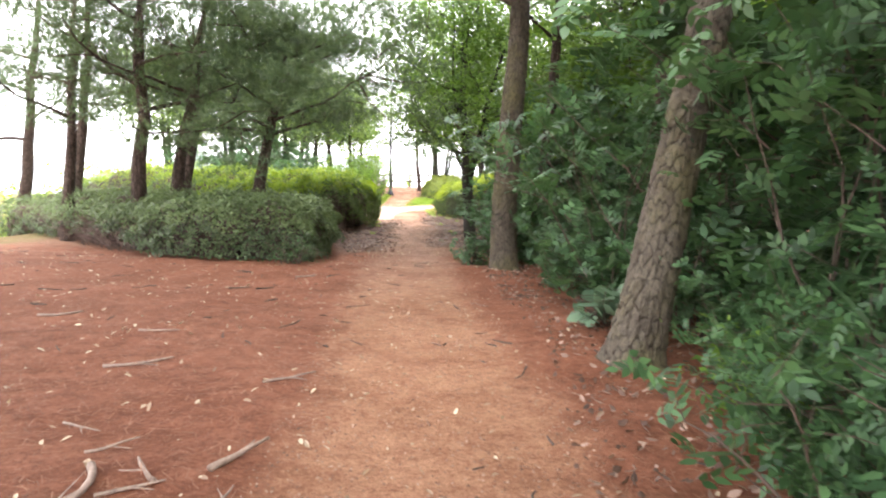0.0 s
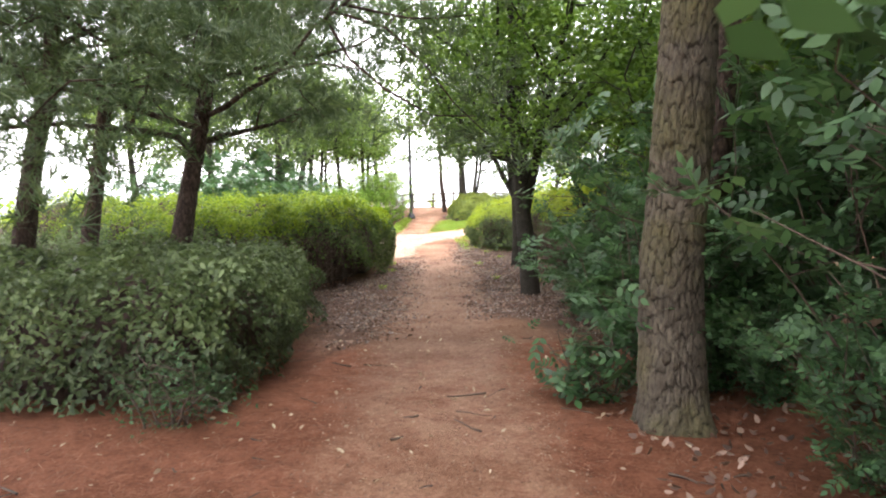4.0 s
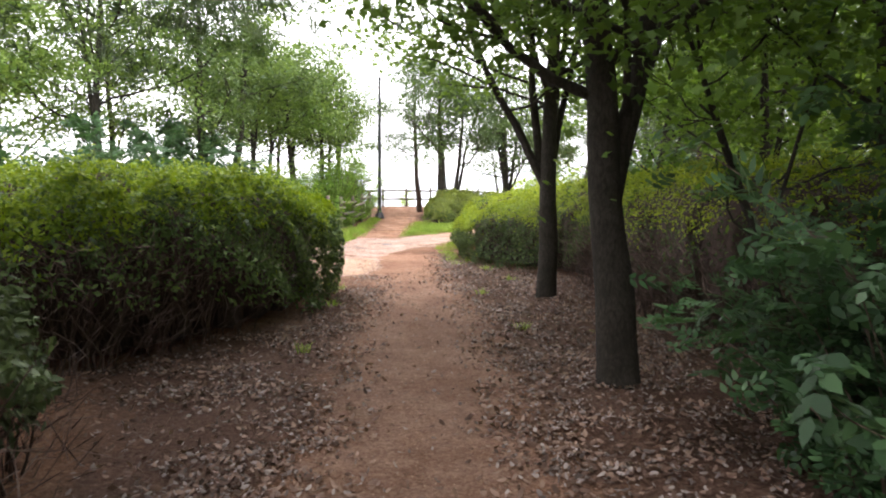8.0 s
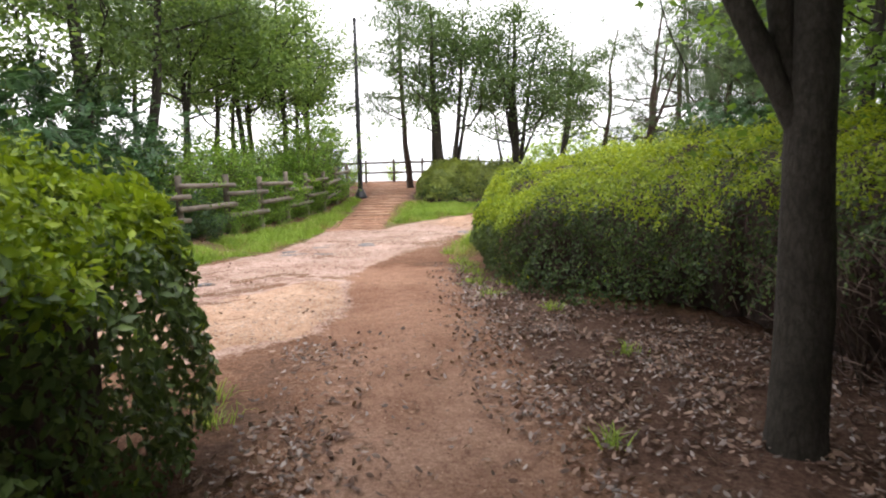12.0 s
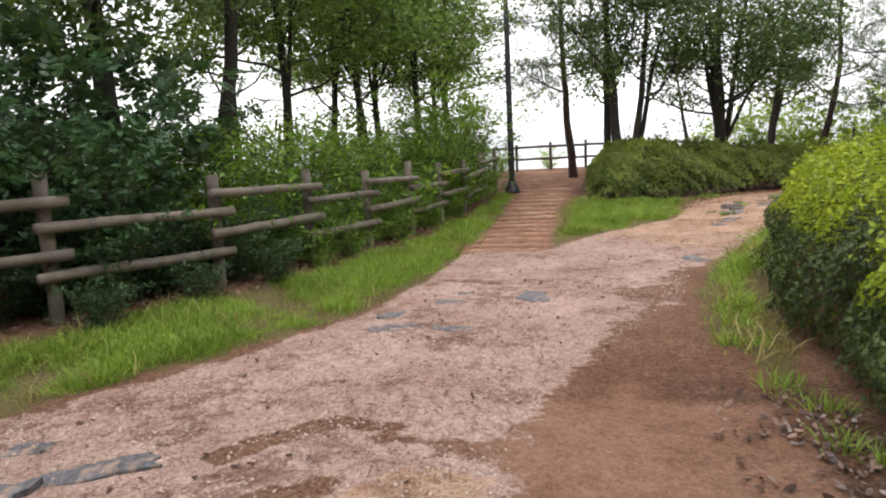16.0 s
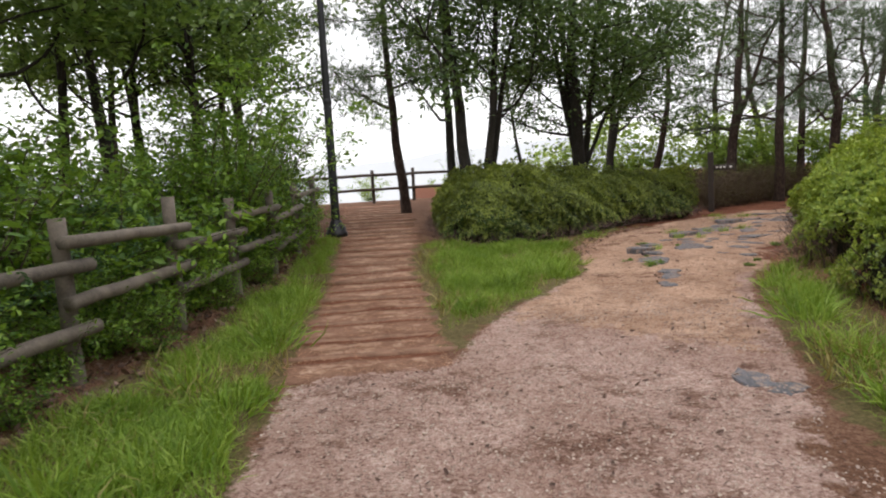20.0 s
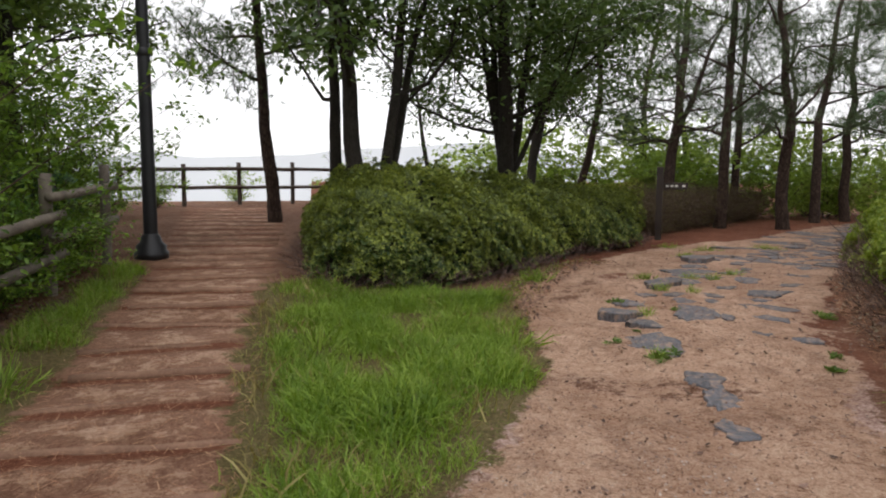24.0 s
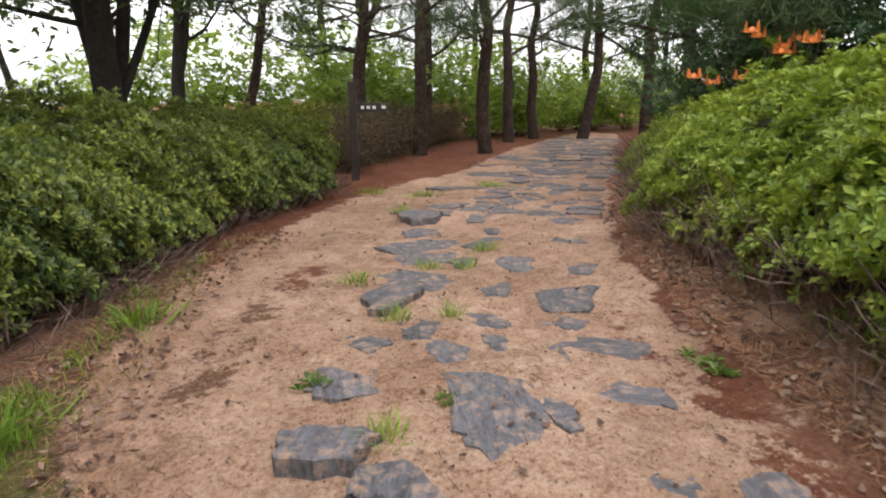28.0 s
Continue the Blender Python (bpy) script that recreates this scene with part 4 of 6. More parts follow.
def tree(at, label, stems, leaf, bark, seed, crown=4.0, low=2.6, limbs=7, reach=2.2, clumps=90, per=34, size=0.1, shape=LEAF, category="tree", group="", droop=0.0, rough=0.006, flat=0.6, sides=16, name="tree", tuft=0.0, sub=4, root=0.15, brush=None, bend=0.06, mass=1.0):
    """A tree. stems: (offset x and y, lean x and y, height, radius, height of its start) for each; limbs branch from the stems above low, and carry the leaves."""
    rnd = np.random.default_rng(seed)
    ob = thing(name, (at[0], at[1], float(height(at[0], at[1])) - 0.04), label, category, group)
    spots, ways = [], []
    for si, (ox, oy, lx, ly, tall, r, z0) in enumerate(stems):
        n = 9
        s = np.linspace(0, 1, n)
        curve = np.cumsum(rnd.normal(size=(n, 2)) * bend * tall / 8, 0) * np.clip(s * 3, 0, 1)[:, None]
        line = np.stack([ox + lx * s + curve[:, 0], oy + ly * s + curve[:, 1], z0 + s * (tall - z0)], 1)
        radii = r * (1 - 0.78 * s ** 1.1)
        if z0 > 0:
            # a fork grows out of the first stem's heart
            root_at = np.array([np.interp(z0 - 0.12, stem[:, 2], stem[:, k]) for k in range(3)])
            line += (root_at - line[0]) * (1 - s ** 2)[:, None]
            radii[0] *= 0.7
        else:
            stem = line
        part("trunk", trunk_mesh(line, radii, rough, seed + si, sides, 44 if r > 0.1 else 24, root if z0 == 0 else 0.0), bark, ob)
        for i in range(limbs):
            k = low + (tall - low) * (i + 0.3 * rnd.random()) / limbs
            u = (k - z0) / (tall - z0)
            if u <= 0.02 or u >= 1:
                continue
            b = np.array([np.interp(u, s, line[:, j]) for j in range(3)])
            a = i * 2.4 + seed + si * 1.3
            far = reach * (1 - 0.55 * (k - low) / max(tall - low, 1)) * (0.75 + 0.5 * rnd.random())
            way = (math.cos(a), math.sin(a), 0.35 - droop)
            bl = limb_line(b, way, far, rnd, 0.35, 0.25 - droop)
            br = np.interp(u, s, radii) * 0.42
            bits = [tube(bl, np.linspace(br, 0.012, 7), 6, False)]
            for _ in range(sub):
                q = 0.3 + 0.7 * rnd.random()
                c = np.array([np.interp(q, np.linspace(0, 1, 7), bl[:, j]) for j in range(3)])
                w2 = axis(np.array(way) + rnd.normal(size=3) * 0.8)
                sl = limb_line(c, w2, far * (0.25 + 0.3 * rnd.random()), rnd, 0.5, 0.2 - droop, 5)
                bits.append(tube(sl, np.linspace(br * 0.35, 0.006, 5), 4, False))
                spots += list(sl[1:])
            spots += list(bl[3:])
            part("limb", mesh_of("limb", *joined(bits)), bark, ob)
        spots += [line[-1], line[-2]]
    spots = np.array(spots)
    pick = spots[rnd.integers(0, len(spots), clumps)]
    mid = pick + rnd.normal(size=(clumps, 3)) * (0.28, 0.28, 0.18)
    spreads = (0.2 + 0.22 * rnd.random((clumps, 1))) * mass
    pts = (mid[:, None] + rnd.normal(size=(clumps, per, 3)) * (spreads * (1, 1, flat))[:, None]).reshape(-1, 3)
    if tuft:
        v, f = spread(*(brush or TUFT), pts, rnd.normal(size=pts.shape) * 0.6 + (0, 0, 0.8), tuft * (0.7 + 0.6 * rnd.random(len(pts))), rnd)
    else:
        v, f = spread(*shape, pts, rnd.normal(size=pts.shape) * 0.6 + (0, 0, 0.9), size * (0.6 + 0.7 * rnd.random(len(pts))), rnd)
    part("crown", mesh_of("crown", v, f), leaf, ob, kind="stuff")
    return ob


def pine(at, d, tall, lean, label, seed, low=2.8, reach=2.2, clumps=110, per=9, bark=None, group="pines", rough=0.012, sides=22, limbs=10, tuft=0.2, droop=0.12, root=0.15, brush=None, bend=0.06, forks=()):
    return tree(at, label, [(0, 0, lean[0], lean[1], tall, d / 2, 0), *forks], NEEDLE, bark or BARK_RED, seed, low=low, limbs=limbs, reach=reach, clumps=clumps, per=per, category="pine tree",
                group=group, droop=droop, rough=rough, flat=0.35, sides=sides, name="pine_tree", tuft=tuft, sub=5, root=root, brush=brush, bend=bend)


# the two large pines beside the path
# crowns thickened out of view, to darken the path below
pine((1.4, 5.2), 0.4, 9, (2.1, 0.4), "large pine with deeply cracked grey-brown bark, leaning", 21, 4.0, 4.2, 620, 10, BARK_PINE, "", 0.03, 150, root=0.35)
pine((0.74, 11.1), 0.44, 9.5, (0.4, 0.3), "large pine with mossy plated grey bark beside the path", 22, 4.2, 3.6, 520, 10, BARK_PINE, "", 0.03, 150, root=0.35)
pine((1.5, 12.8), 0.26, 8.5, (0.1, 0.4), "dark slender pine in the undergrowth", 23, 4.1, 3.8, 520, 9)
pine((2.6, 8.2), 0.3, 9, (-0.6, 0.2), "dark slender pine in the undergrowth", 24, 4.0, 4.2, 520, 9)
# pines standing in the low hedge
for i, (x, y, d, lx, ly) in enumerate(((-4.95, 15.2, 0.34, 0.9, 0.4), (-7.5, 17.5, 0.32, 0.8, 0.2), (-6.75, 13.6, 0.34, 0.3, 0.2), (-6.3, 14.1, 0.3, 0.9, 0.5), (-10.7, 17.9, 0.36, 0.5, 0.3), (-13.2, 19.5, 0.4, 0.6, 0.3), (-9.4, 15.6, 0.3, 0.5, 0.0))):
    pine((x, y), d, 6.6 + 0.4 * (i % 3) if i else 5.2, (lx, ly), "slender dark red pine standing in the hedge", 30 + i, 2.9 if i else 2.4, 2.6 if i else 4.0, 150 if i else 900, 9, limbs=10 if i else 16, droop=0.12 if i else 0.14)
# unseen pines added over the red needles and behind the start, to shade the path
for i, (x, y, lx, ly) in enumerate(((-4.6, 2.2, 1.2, 0.5), (-7.0, 6.4, 1.0, 0.3), (-4.2, -3.5, 0.6, 1.0), (0.9, -4.6, -0.3, 1.0), (-8.8, 1.5, 0.6, 0.2), (-8.6, 9.0, 0.8, 0.4))):
    pine((x, y), 0.36, 8.2 + 0.3 * (i % 3), (lx, ly), "unseen tall dark red pine, added to shade the needle-covered ground", 130 + i, 4.0, 4.6, 560, 8, group="pines over the needles", tuft=0.34, brush=TUFT_FAR)

# maples on the litter
tree((0.24, 18.5), "dark maple forking in two above head height", [(0, 0, -0.12, 0.3, 6.4, 0.17, 0), (0.03, 0, 0.95, 0.4, 6.2, 0.1, 1.45)],
     LEAF_MAPLE_SHADED, BARK_DARK, 41, low=2.3, limbs=12, reach=3.2, clumps=900, per=34, size=0.1, shape=LOBED, category="maple tree", name="maple_tree", group="maples beside the path", flat=0.4)
tree((0.2, 22.85), "slim grey maple with many rising stems", [(0, 0, 0.1, 0.1, 6.2, 0.145, 0), (0.02, 0, -1.5, 0.2, 5.4, 0.066, 1.65), (0, 0.02, -0.5, 0.5, 6.2, 0.07, 1.5), (0.02, 0, 0.5, -0.3, 6.2, 0.07, 1.5), (0.04, 0, 0.9, 0.3, 5.8, 0.06, 1.7)],
     LEAF_MAPLE, BARK_DARK, 42, low=2.75, limbs=8, reach=3.1, clumps=560, per=34, size=0.1, shape=LOBED, category="maple tree", name="maple_tree", group="maples beside the path", flat=0.4)
for i, (x, y, lx) in enumerate(((2.6, 16.5, 0.3), (3.4, 19.8, -0.4), (3.6, 23.5, 0.2), (2.9, 27.0, 0.4), (3.8, 13.5, -0.3), (3.6, 6.0, -0.2), (3.2, 2.0, -0.5), (4.2, 10.0, -0.5))):
    tree((x, y), "slender dark maple behind the hedge", [(0, 0, lx, 0.2, 6.4, 0.09, 0), (0.03, 0, lx + 0.9, 0.3, 5.6, 0.055, 0.9)], LEAF_MAPLE if i in (1, 2, 3) else LEAF_MAPLE_SHADED, BARK_DARK, 50 + i, low=1.9, limbs=8, reach=2.6, clumps=300, per=34, size=0.12, shape=LOBED,
         category="maple tree", name="maple_tree", group="maples beside the path", flat=0.4, sides=12)

tree((1.85, 18.5), "thin leaning sapling beside the forked maple", [(0, 0, -1.5, 0.4, 4.6, 0.036, 0), (0, 0, 0.3, 0.3, 4.2, 0.02, 1.2), (0, 0, -0.9, 0.1, 4.4, 0.02, 1.5)], LEAF_MAPLE, BARK_DARK, 58, low=1.2, limbs=6, reach=0.9, clumps=50, per=20, size=0.1, shape=LOBED,
     category="maple tree", name="maple_tree", group="maples beside the path", flat=0.4, sides=10)

# oaks and pines at the end of the way
pine((-3.28, 49.9), 0.3, 8, (-0.5, 0.2), "slim dark pine at the head of the log steps", 60, 3.0, 2.6, 300, 9)
oak = dict(leaf=LEAF_OAK, bark=BARK_DARK, category="oak tree", name="oak_tree", group="oaks in the hedge", flat=0.45, shape=LEAF, size=0.14)
tree((-1.75, 46.4), "dark many-stemmed oak rising out of the hedge", [(0, 0, -0.4, 0, 7.5, 0.17, 0), (0.25, 0, 0.5, 0.1, 7.2, 0.12, 0), (0.3, 0.1, 1.3, 0.2, 6.4, 0.09, 0.3), (-0.35, 0.9, -0.1, 0.3, 7.4, 0.13, 0)], seed=61, low=2.5, limbs=6, reach=3.2, clumps=300, per=62, mass=1.25, **oak)
tree((1.38, 47.8), "dark oak with low curved branches in the hedge", [(0, 0, 0.1, 0.1, 7.4, 0.2, 0), (0.05, 0, -0.8, 0.1, 6.5, 0.09, 1.3), (0.1, 0, 0.9, 0.2, 6.6, 0.1, 1.2), (0, 0, -0.4, 0.3, 7.0, 0.1, 1.4), (0.1, 0.05, 1.7, -0.2, 5.2, 0.06, 1.3)], seed=62, low=2.4, limbs=6, reach=3.2, clumps=300, per=62, mass=1.25, **oak)
tree((4.3, 54.5), "dark oak behind the hedge near the fence", [(0, 0, 0.5, 0.1, 7.5, 0.17, 0), (0.1, 0, 1.4, 0.2, 6.5, 0.08, 1.6)], seed=63, low=2.6, limbs=8, reach=2.3, clumps=300, per=32, **oak)
tree((1.5, 55.8), "thin crooked oak by the fence", [(0, 0, -0.6, 0.1, 5.0, 0.09, 0)], seed=64, low=2.2, limbs=6, reach=1.5, clumps=60, per=28, **oak)
for i, (x, y, d, lx) in enumerate(((6.5, 56.0, 0.26, 0.4), (8.3, 53.3, 0.34, 0.6), (9.6, 52.45, 0.3, 0.3), (11.1, 51.6, 0.32, 0.1), (12.4, 55.8, 0.28, 0.5), (14.4, 54.1, 0.3, 0.5), (16.1, 54.6, 0.3, -0.3), (17.2, 53.4, 0.34, 0.3), (20.5, 53.2, 0.4, 0.1),
                                 (10.2, 44.6, 0.34, 0.2), (12.6, 46.6, 0.3, -0.3), (9.2, 40.8, 0.3, 0.4), (13.5, 43.0, 0.34, 0.1), (10.5, 58.5, 0.28, 0.8), (14, 60, 0.3, -0.6), (18, 60, 0.3, 0.4), (22, 57, 0.34, 0.2))):
    pine((x, y), d * 1.12, 8.4 + (i % 3) * 0.5, (lx, 0.2), "tall dark pine with crooked branches over the slab path", 70 + i, 2.6, 3.2, 105, 15, group="pines over the slab path", tuft=0.22, brush=TUFT_FAR, bend=0.12,
         forks=((0.05, 0, 2.2, 0.3, 6.5, 0.11, 2.3),) if i == 1 else ())
for i, (x, y, d) in enumerate(((7.9, 42.9, 0.26), (9.4, 43.9, 0.3), (8.6, 40.4, 0.24), (11.4, 41.8, 0.28))):
    pine((x, y), d, 7.0 + 0.4 * i, (0.3, 0.2), "bushy dark pine behind the bright hedge", 95 + i, 1.5, 2.4, 260, 15, group="pines over the slab path", tuft=0.22, brush=TUFT_FAR, limbs=14)

# ---- trees behind the rail fence and far off: a few kinds, repeated ----
ash = dict(leaf=LEAF_OAK, bark=BARK_DARK, category="tree", group="trees behind the fence", flat=0.55, size=0.15)
tree((-9.0, 36.0), "tall dark-trunked tree behind the rail fence", [(0, 0, 0.3, 0.2, 8.5, 0.16, 0)], seed=90, low=3.6, limbs=9, reach=2.6, clumps=330, per=32, **ash)
tree((-8.7, 33.0), "tall dark-trunked tree behind the rail fence", [(0, 0, -0.2, 0.2, 8.5, 0.17, 0)], seed=91, low=2.0, limbs=9, reach=2.6, clumps=330, per=32, **ash)
kinds = [tree((-9.2, 46.0), "leafy green tree on the slope beyond the fence", [(0, 0, 0.4, 0.2, 7.6, 0.13, 0), (0.1, 0, -0.8, 0.2, 6.6, 0.08, 0.4)], seed=92, low=2.8, limbs=9, reach=2.7, clumps=88, per=84, mass=1.2, leaf=LEAF_SLOPE, bark=BARK_DARK, group="trees on the slope", size=0.155),
         tree((-11.5, 41.0), "leafy green tree on the slope beyond the fence", [(0, 0, -0.3, 0.2, 7.0, 0.12, 0)], seed=93, low=2.7, limbs=9, reach=2.6, clumps=88, per=84, mass=1.2, leaf=LEAF_SLOPE, bark=BARK_DARK, group="trees on the slope", size=0.155)]

cheap = tree((6.5, 18), "leafy green tree in the wood", [(0, 0, 0.3, 0.2, 7.2, 0.12, 0)], seed=94, low=1.6, limbs=8, reach=2.6, clumps=80, per=40, mass=1.3, leaf=LEAF_MAPLE, bark=BARK_DARK, group="trees in the wood", size=0.24)


def again(ob, x, y, turn, scale=1.0):
    return copy_thing(ob, pose(x, y, float(height(x, y)) - 0.05, 0, 0, turn) @ Matrix.Scale(scale, 4))


for i, (x, y, s) in enumerate(((-10.5, 30.5, 1.05), (-13, 29.5, 1.0), (-12.5, 35, 1.0), (-14.5, 32.5, 1.05), (-9.4, 39.5, 1.0), (-9.8, 43.5, 1.0), (-8.0, 48.5, 0.9),
                               (-10.5, 47.5, 1.0), (-7.0, 46.4, 0.9), (-8.3, 41.8, 1.0), (-7.6, 44.6, 0.95))):
    again(kinds[i % 2], x, y, 47 * i, s)
for i, (x, y, s) in enumerate(((6.5, 15, 1.1), (7.5, 20.5, 1.1), (7, 25.5, 1.1), (6.5, 30, 1.0), (6.8, 9.5, 1.1), (6.5, 4.5, 1.1), (6, -1, 1.1), (10, 13, 1.2), (11, 22, 1.2), (10.5, 30, 1.1), (13, 36, 1.1), (16, 41, 1.1),
                               (18, 46.5, 1.1), (24, 51, 1.2), (27, 57, 1.2), (12.5, 40.5, 1.0), (20, 43, 1.2), (-5, -6, 1.1), (3, -7, 1.1))):
    again(cheap, x, y, 71 * i + 20, s)


# ---- shrubs ----
def shrub(at, tall, wide, label, leaf, seed, leaves=1500, size=0.1, shape=LOBED, stems=7, name="shrub", group="", up=0.7, flat=0.4, thick=0.012):
    """A loose shrub: bent stems with sprays of leaves."""
    rnd = np.random.default_rng(seed)
    ob = thing(name, (at[0], at[1], float(height(at[0], at[1])) - 0.03), label, "shrub", group)
    bits, spots = [], []
    for i in range(stems):
        a = i * 2.4 + seed
        r = wide * (0.3 + 0.7 * rnd.random())
        line = limb_line((rnd.normal() * 0.06, rnd.normal() * 0.06, 0), (math.cos(a) * r, math.sin(a) * r, tall * (0.6 + 0.5 * rnd.random())), math.hypot(r, tall) * 0.95, rnd, 0.3, -0.1, 8)
        bits.append(tube(line, np.linspace(thick, 0.003, 8), 4, False))
        for k in range(1, 8):
            for _ in range(1):
                w = (rnd.normal(), rnd.normal(), 0.1)
                sl = limb_line(line[k], w, 0.25 + 0.3 * rnd.random() * wide, rnd, 0.4, 0.0, 3)
                bits.append(tube(sl, np.linspace(0.004, 0.002, 3), 3, False))
                spots += list(sl)
    part("woody_growth", mesh_of("woody_growth", *joined(bits)), TWIG, ob, kind="stuff")
    spots = np.array(spots)
    p = spots[rnd.integers(0, len(spots), leaves)] + rnd.normal(size=(leaves, 3)) * (0.1, 0.1, 0.06)
    p[:, 2] = np.abs(p[:, 2]) + 0.03
    v, f = spread(*shape, p, rnd.normal(size=p.shape) * flat + (0, 0, up), size * (0.5 + 0.8 * rnd.random(leaves)), rnd)
    part("foliage", mesh_of("foliage", v, f), leaf, ob, kind="stuff")
    return ob


# the dark undergrowth beside the first part of the path
wood = [shrub((2.4, 4.0), 2.9, 0.7, "dense dark green undergrowth shrub with lobed leaves", LEAF_SHADE, 101, 400, 0.27, BROAD_SPRAY, group="undergrowth beside the path", stems=9),
        shrub((1.7, 7.6), 2.7, 0.6, "dense dark green undergrowth shrub with lobed leaves", LEAF_SHADE, 102, 400, 0.25, BROAD_SPRAY, group="undergrowth beside the path", stems=9),
        shrub((1.55, 13.2), 2.0, 0.5, "dark green sprawling shrub with large lobed leaves", LEAF_SHADE, 103, 480, 0.24, BROAD_SPRAY, group="undergrowth beside the path", stems=8)]
for i, (k, x, y, s) in enumerate(((0, 2.6, 2.3, 1.0), (0, 3.3, 5.0, 1.2), (1, 2.2, 6.1, 1.0), (0, 2.7, 7.0, 1.2), (1, 2.15, 9.0, 1.0), (0, 2.9, 9.6, 1.2), (1, 1.95, 10.4, 0.95), (0, 2.4, 11.7, 1.15), (1, 1.9, 12.6, 1.1),
                                 (2, 1.5, 12.4, 0.8), (2, 1.45, 15.0, 0.85), (1, 2.0, 14.6, 1.1), (0, 3.0, 14.2, 1.2), (2, 1.7, 16.2, 0.9), (0, 3.1, 16.6, 1.0), (1, 3.6, 11.2, 1.2), (1, 3.7, 7.9, 1.2), (0, 3.9, 2.9, 1.2),
                                 (1, 2.6, 0.6, 1.0), (2, 1.75, 3.3, 0.5), (2, 1.3, 16.4, 0.8), (2, 1.25, 17.2, 0.6), (1, 2.1, 17.6, 0.85), (2, 1.05, 15.3, 0.85), (2, 0.85, 16.0, 0.75), (2, 0.95, 16.7, 0.7), (1, 1.5, 15.9, 0.9), (2, 1.35, 13.4, 0.7), (2, 1.3, 14.4, 0.65), (1, 1.95, 13.7, 1.0), (2, 2.2, 17.6, 0.7), (2, 1.9, 13.6, 1.2))):
    again(wood[k], x, y, 53 * i + 17, s)
for i, (k, x, y, s) in enumerate(((2, 2.05, 6.6, 0.5), (2, 1.85, 7.6, 0.5), (1, 1.5, 8.2, 0.45), (2, 1.35, 9.2, 0.5), (1, 1.5, 10.0, 0.45), (2, 1.6, 11.6, 0.5), (2, 2.0, 4.6, 0.5), (1, 2.1, 3.2, 0.5), (2, 1.3, 12.0, 0.5), (1, 1.1, 13.0, 0.35), (2, 2.3, 5.6, 0.6),
                                 (1, 0.95, 14.0, 0.3), (2, 1.35, 15.2, 0.5), (1, 1.1, 16.2, 0.4), (2, 2.0, 8.6, 0.7), (2, 2.1, 7.2, 0.7))):
    again(wood[k], x, y, 61 * i + 5, s)
# a row of thickets added to block light from the side
screen_thicket = shrub((4.9, 19.6), 4.3, 1.0, "dense dark thicket added behind the leaves to block light", LEAF_SHADE, 104, 260, 0.62, SPRAY, group="undergrowth beside the path", stems=8)
for i in range(15):
    again(screen_thicket, 4.7 + 0.6 * math.sin(i * 2.3), -0.5 + 1.35 * i, 77 * i + 9, 1.0 + 0.15 * math.sin(i * 1.3))
shrub((1.5, 6.75), 0.36, 0.34, "low plant with broad grey-green leaves", LEAF_DUSTY, 114, 34, 0.27, ROUND, 7, up=0.6)
shrub((1.85, 3.9), 0.5, 0.45, "low green seedlings at the foot of the pine", LEAF_MAPLE, 111, 400, 0.08, LOBED, 9)
shrub((0.3, 11.75), 0.6, 0.32, "low spray of lobed leaves at the foot of the pine", LEAF_SHADE, 115, 80, 0.24, BROAD_SPRAY, 7)
shrub((0.85, 12.15), 1.6, 0.45, "sprays of lobed leaves behind the large pine", LEAF_SHADE, 116, 360, 0.19, BROAD_SPRAY, 9)
shrub((1.55, 2.45), 0.85, 0.5, "green leafy bush beside the path", LEAF_SHADE, 112, 300, 0.2, BROAD_SPRAY, 10)
shrub((-2.75, 11.0), 0.5, 0.55, "fern-like sprays at the foot of the hedge", LEAF_SHADE, 113, 700, 0.05, LEAF, 8)
for i, (k, x, y, s) in enumerate(((0, 8.6, 42.2, 0.8), (1, 9.6, 43.6, 0.9), (0, 10.6, 41.6, 1.0), (1, 11.2, 44.4, 0.9), (0, 7.6, 40.2, 0.7), (0, 12.5, 46.5, 0.8), (1, 14.5, 48.2, 0.8), (0, 16.8, 49.8, 0.9))):
    again(wood[k], x, y, 91 * i, s)
for i, (x, y, s) in enumerate(((7.2, 42.0, 1.0), (8.2, 43.2, 1.1), (9.4, 42.4, 1.2), (7.4, 39.6, 1.1), (10.2, 45.0, 1.0))):
    again(wood[i % 2], x, y, 37 * i + 3, s)
# behind the rail fence
vines = [shrub((-7.3, 32.6), 1.5, 0.9, "tangled green climbers and weeds over the rail fence", LEAF_VINE, 120, 2100, 0.092, OVAL, 14, group="weeds behind the fence"),
         shrub((-7.0, 35.2), 1.7, 0.9, "bright leafy weeds behind the rail fence", LEAF_VINE, 121, 2100, 0.088, OVAL, 14, group="weeds behind the fence")]
# darker copy of the climbers: shade behind the fence is in its colour
shaded_weeds = shrub((-8.9, 29.9), 1.6, 0.9, "dark leafy weeds behind the rail fence, shade put into their colour", LEAF_SHADE, 124, 2100, 0.1, OVAL, 14, group="weeds behind the fence")


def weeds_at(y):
    return [shaded_weeds, shaded_weeds] if y < 32.8 else vines


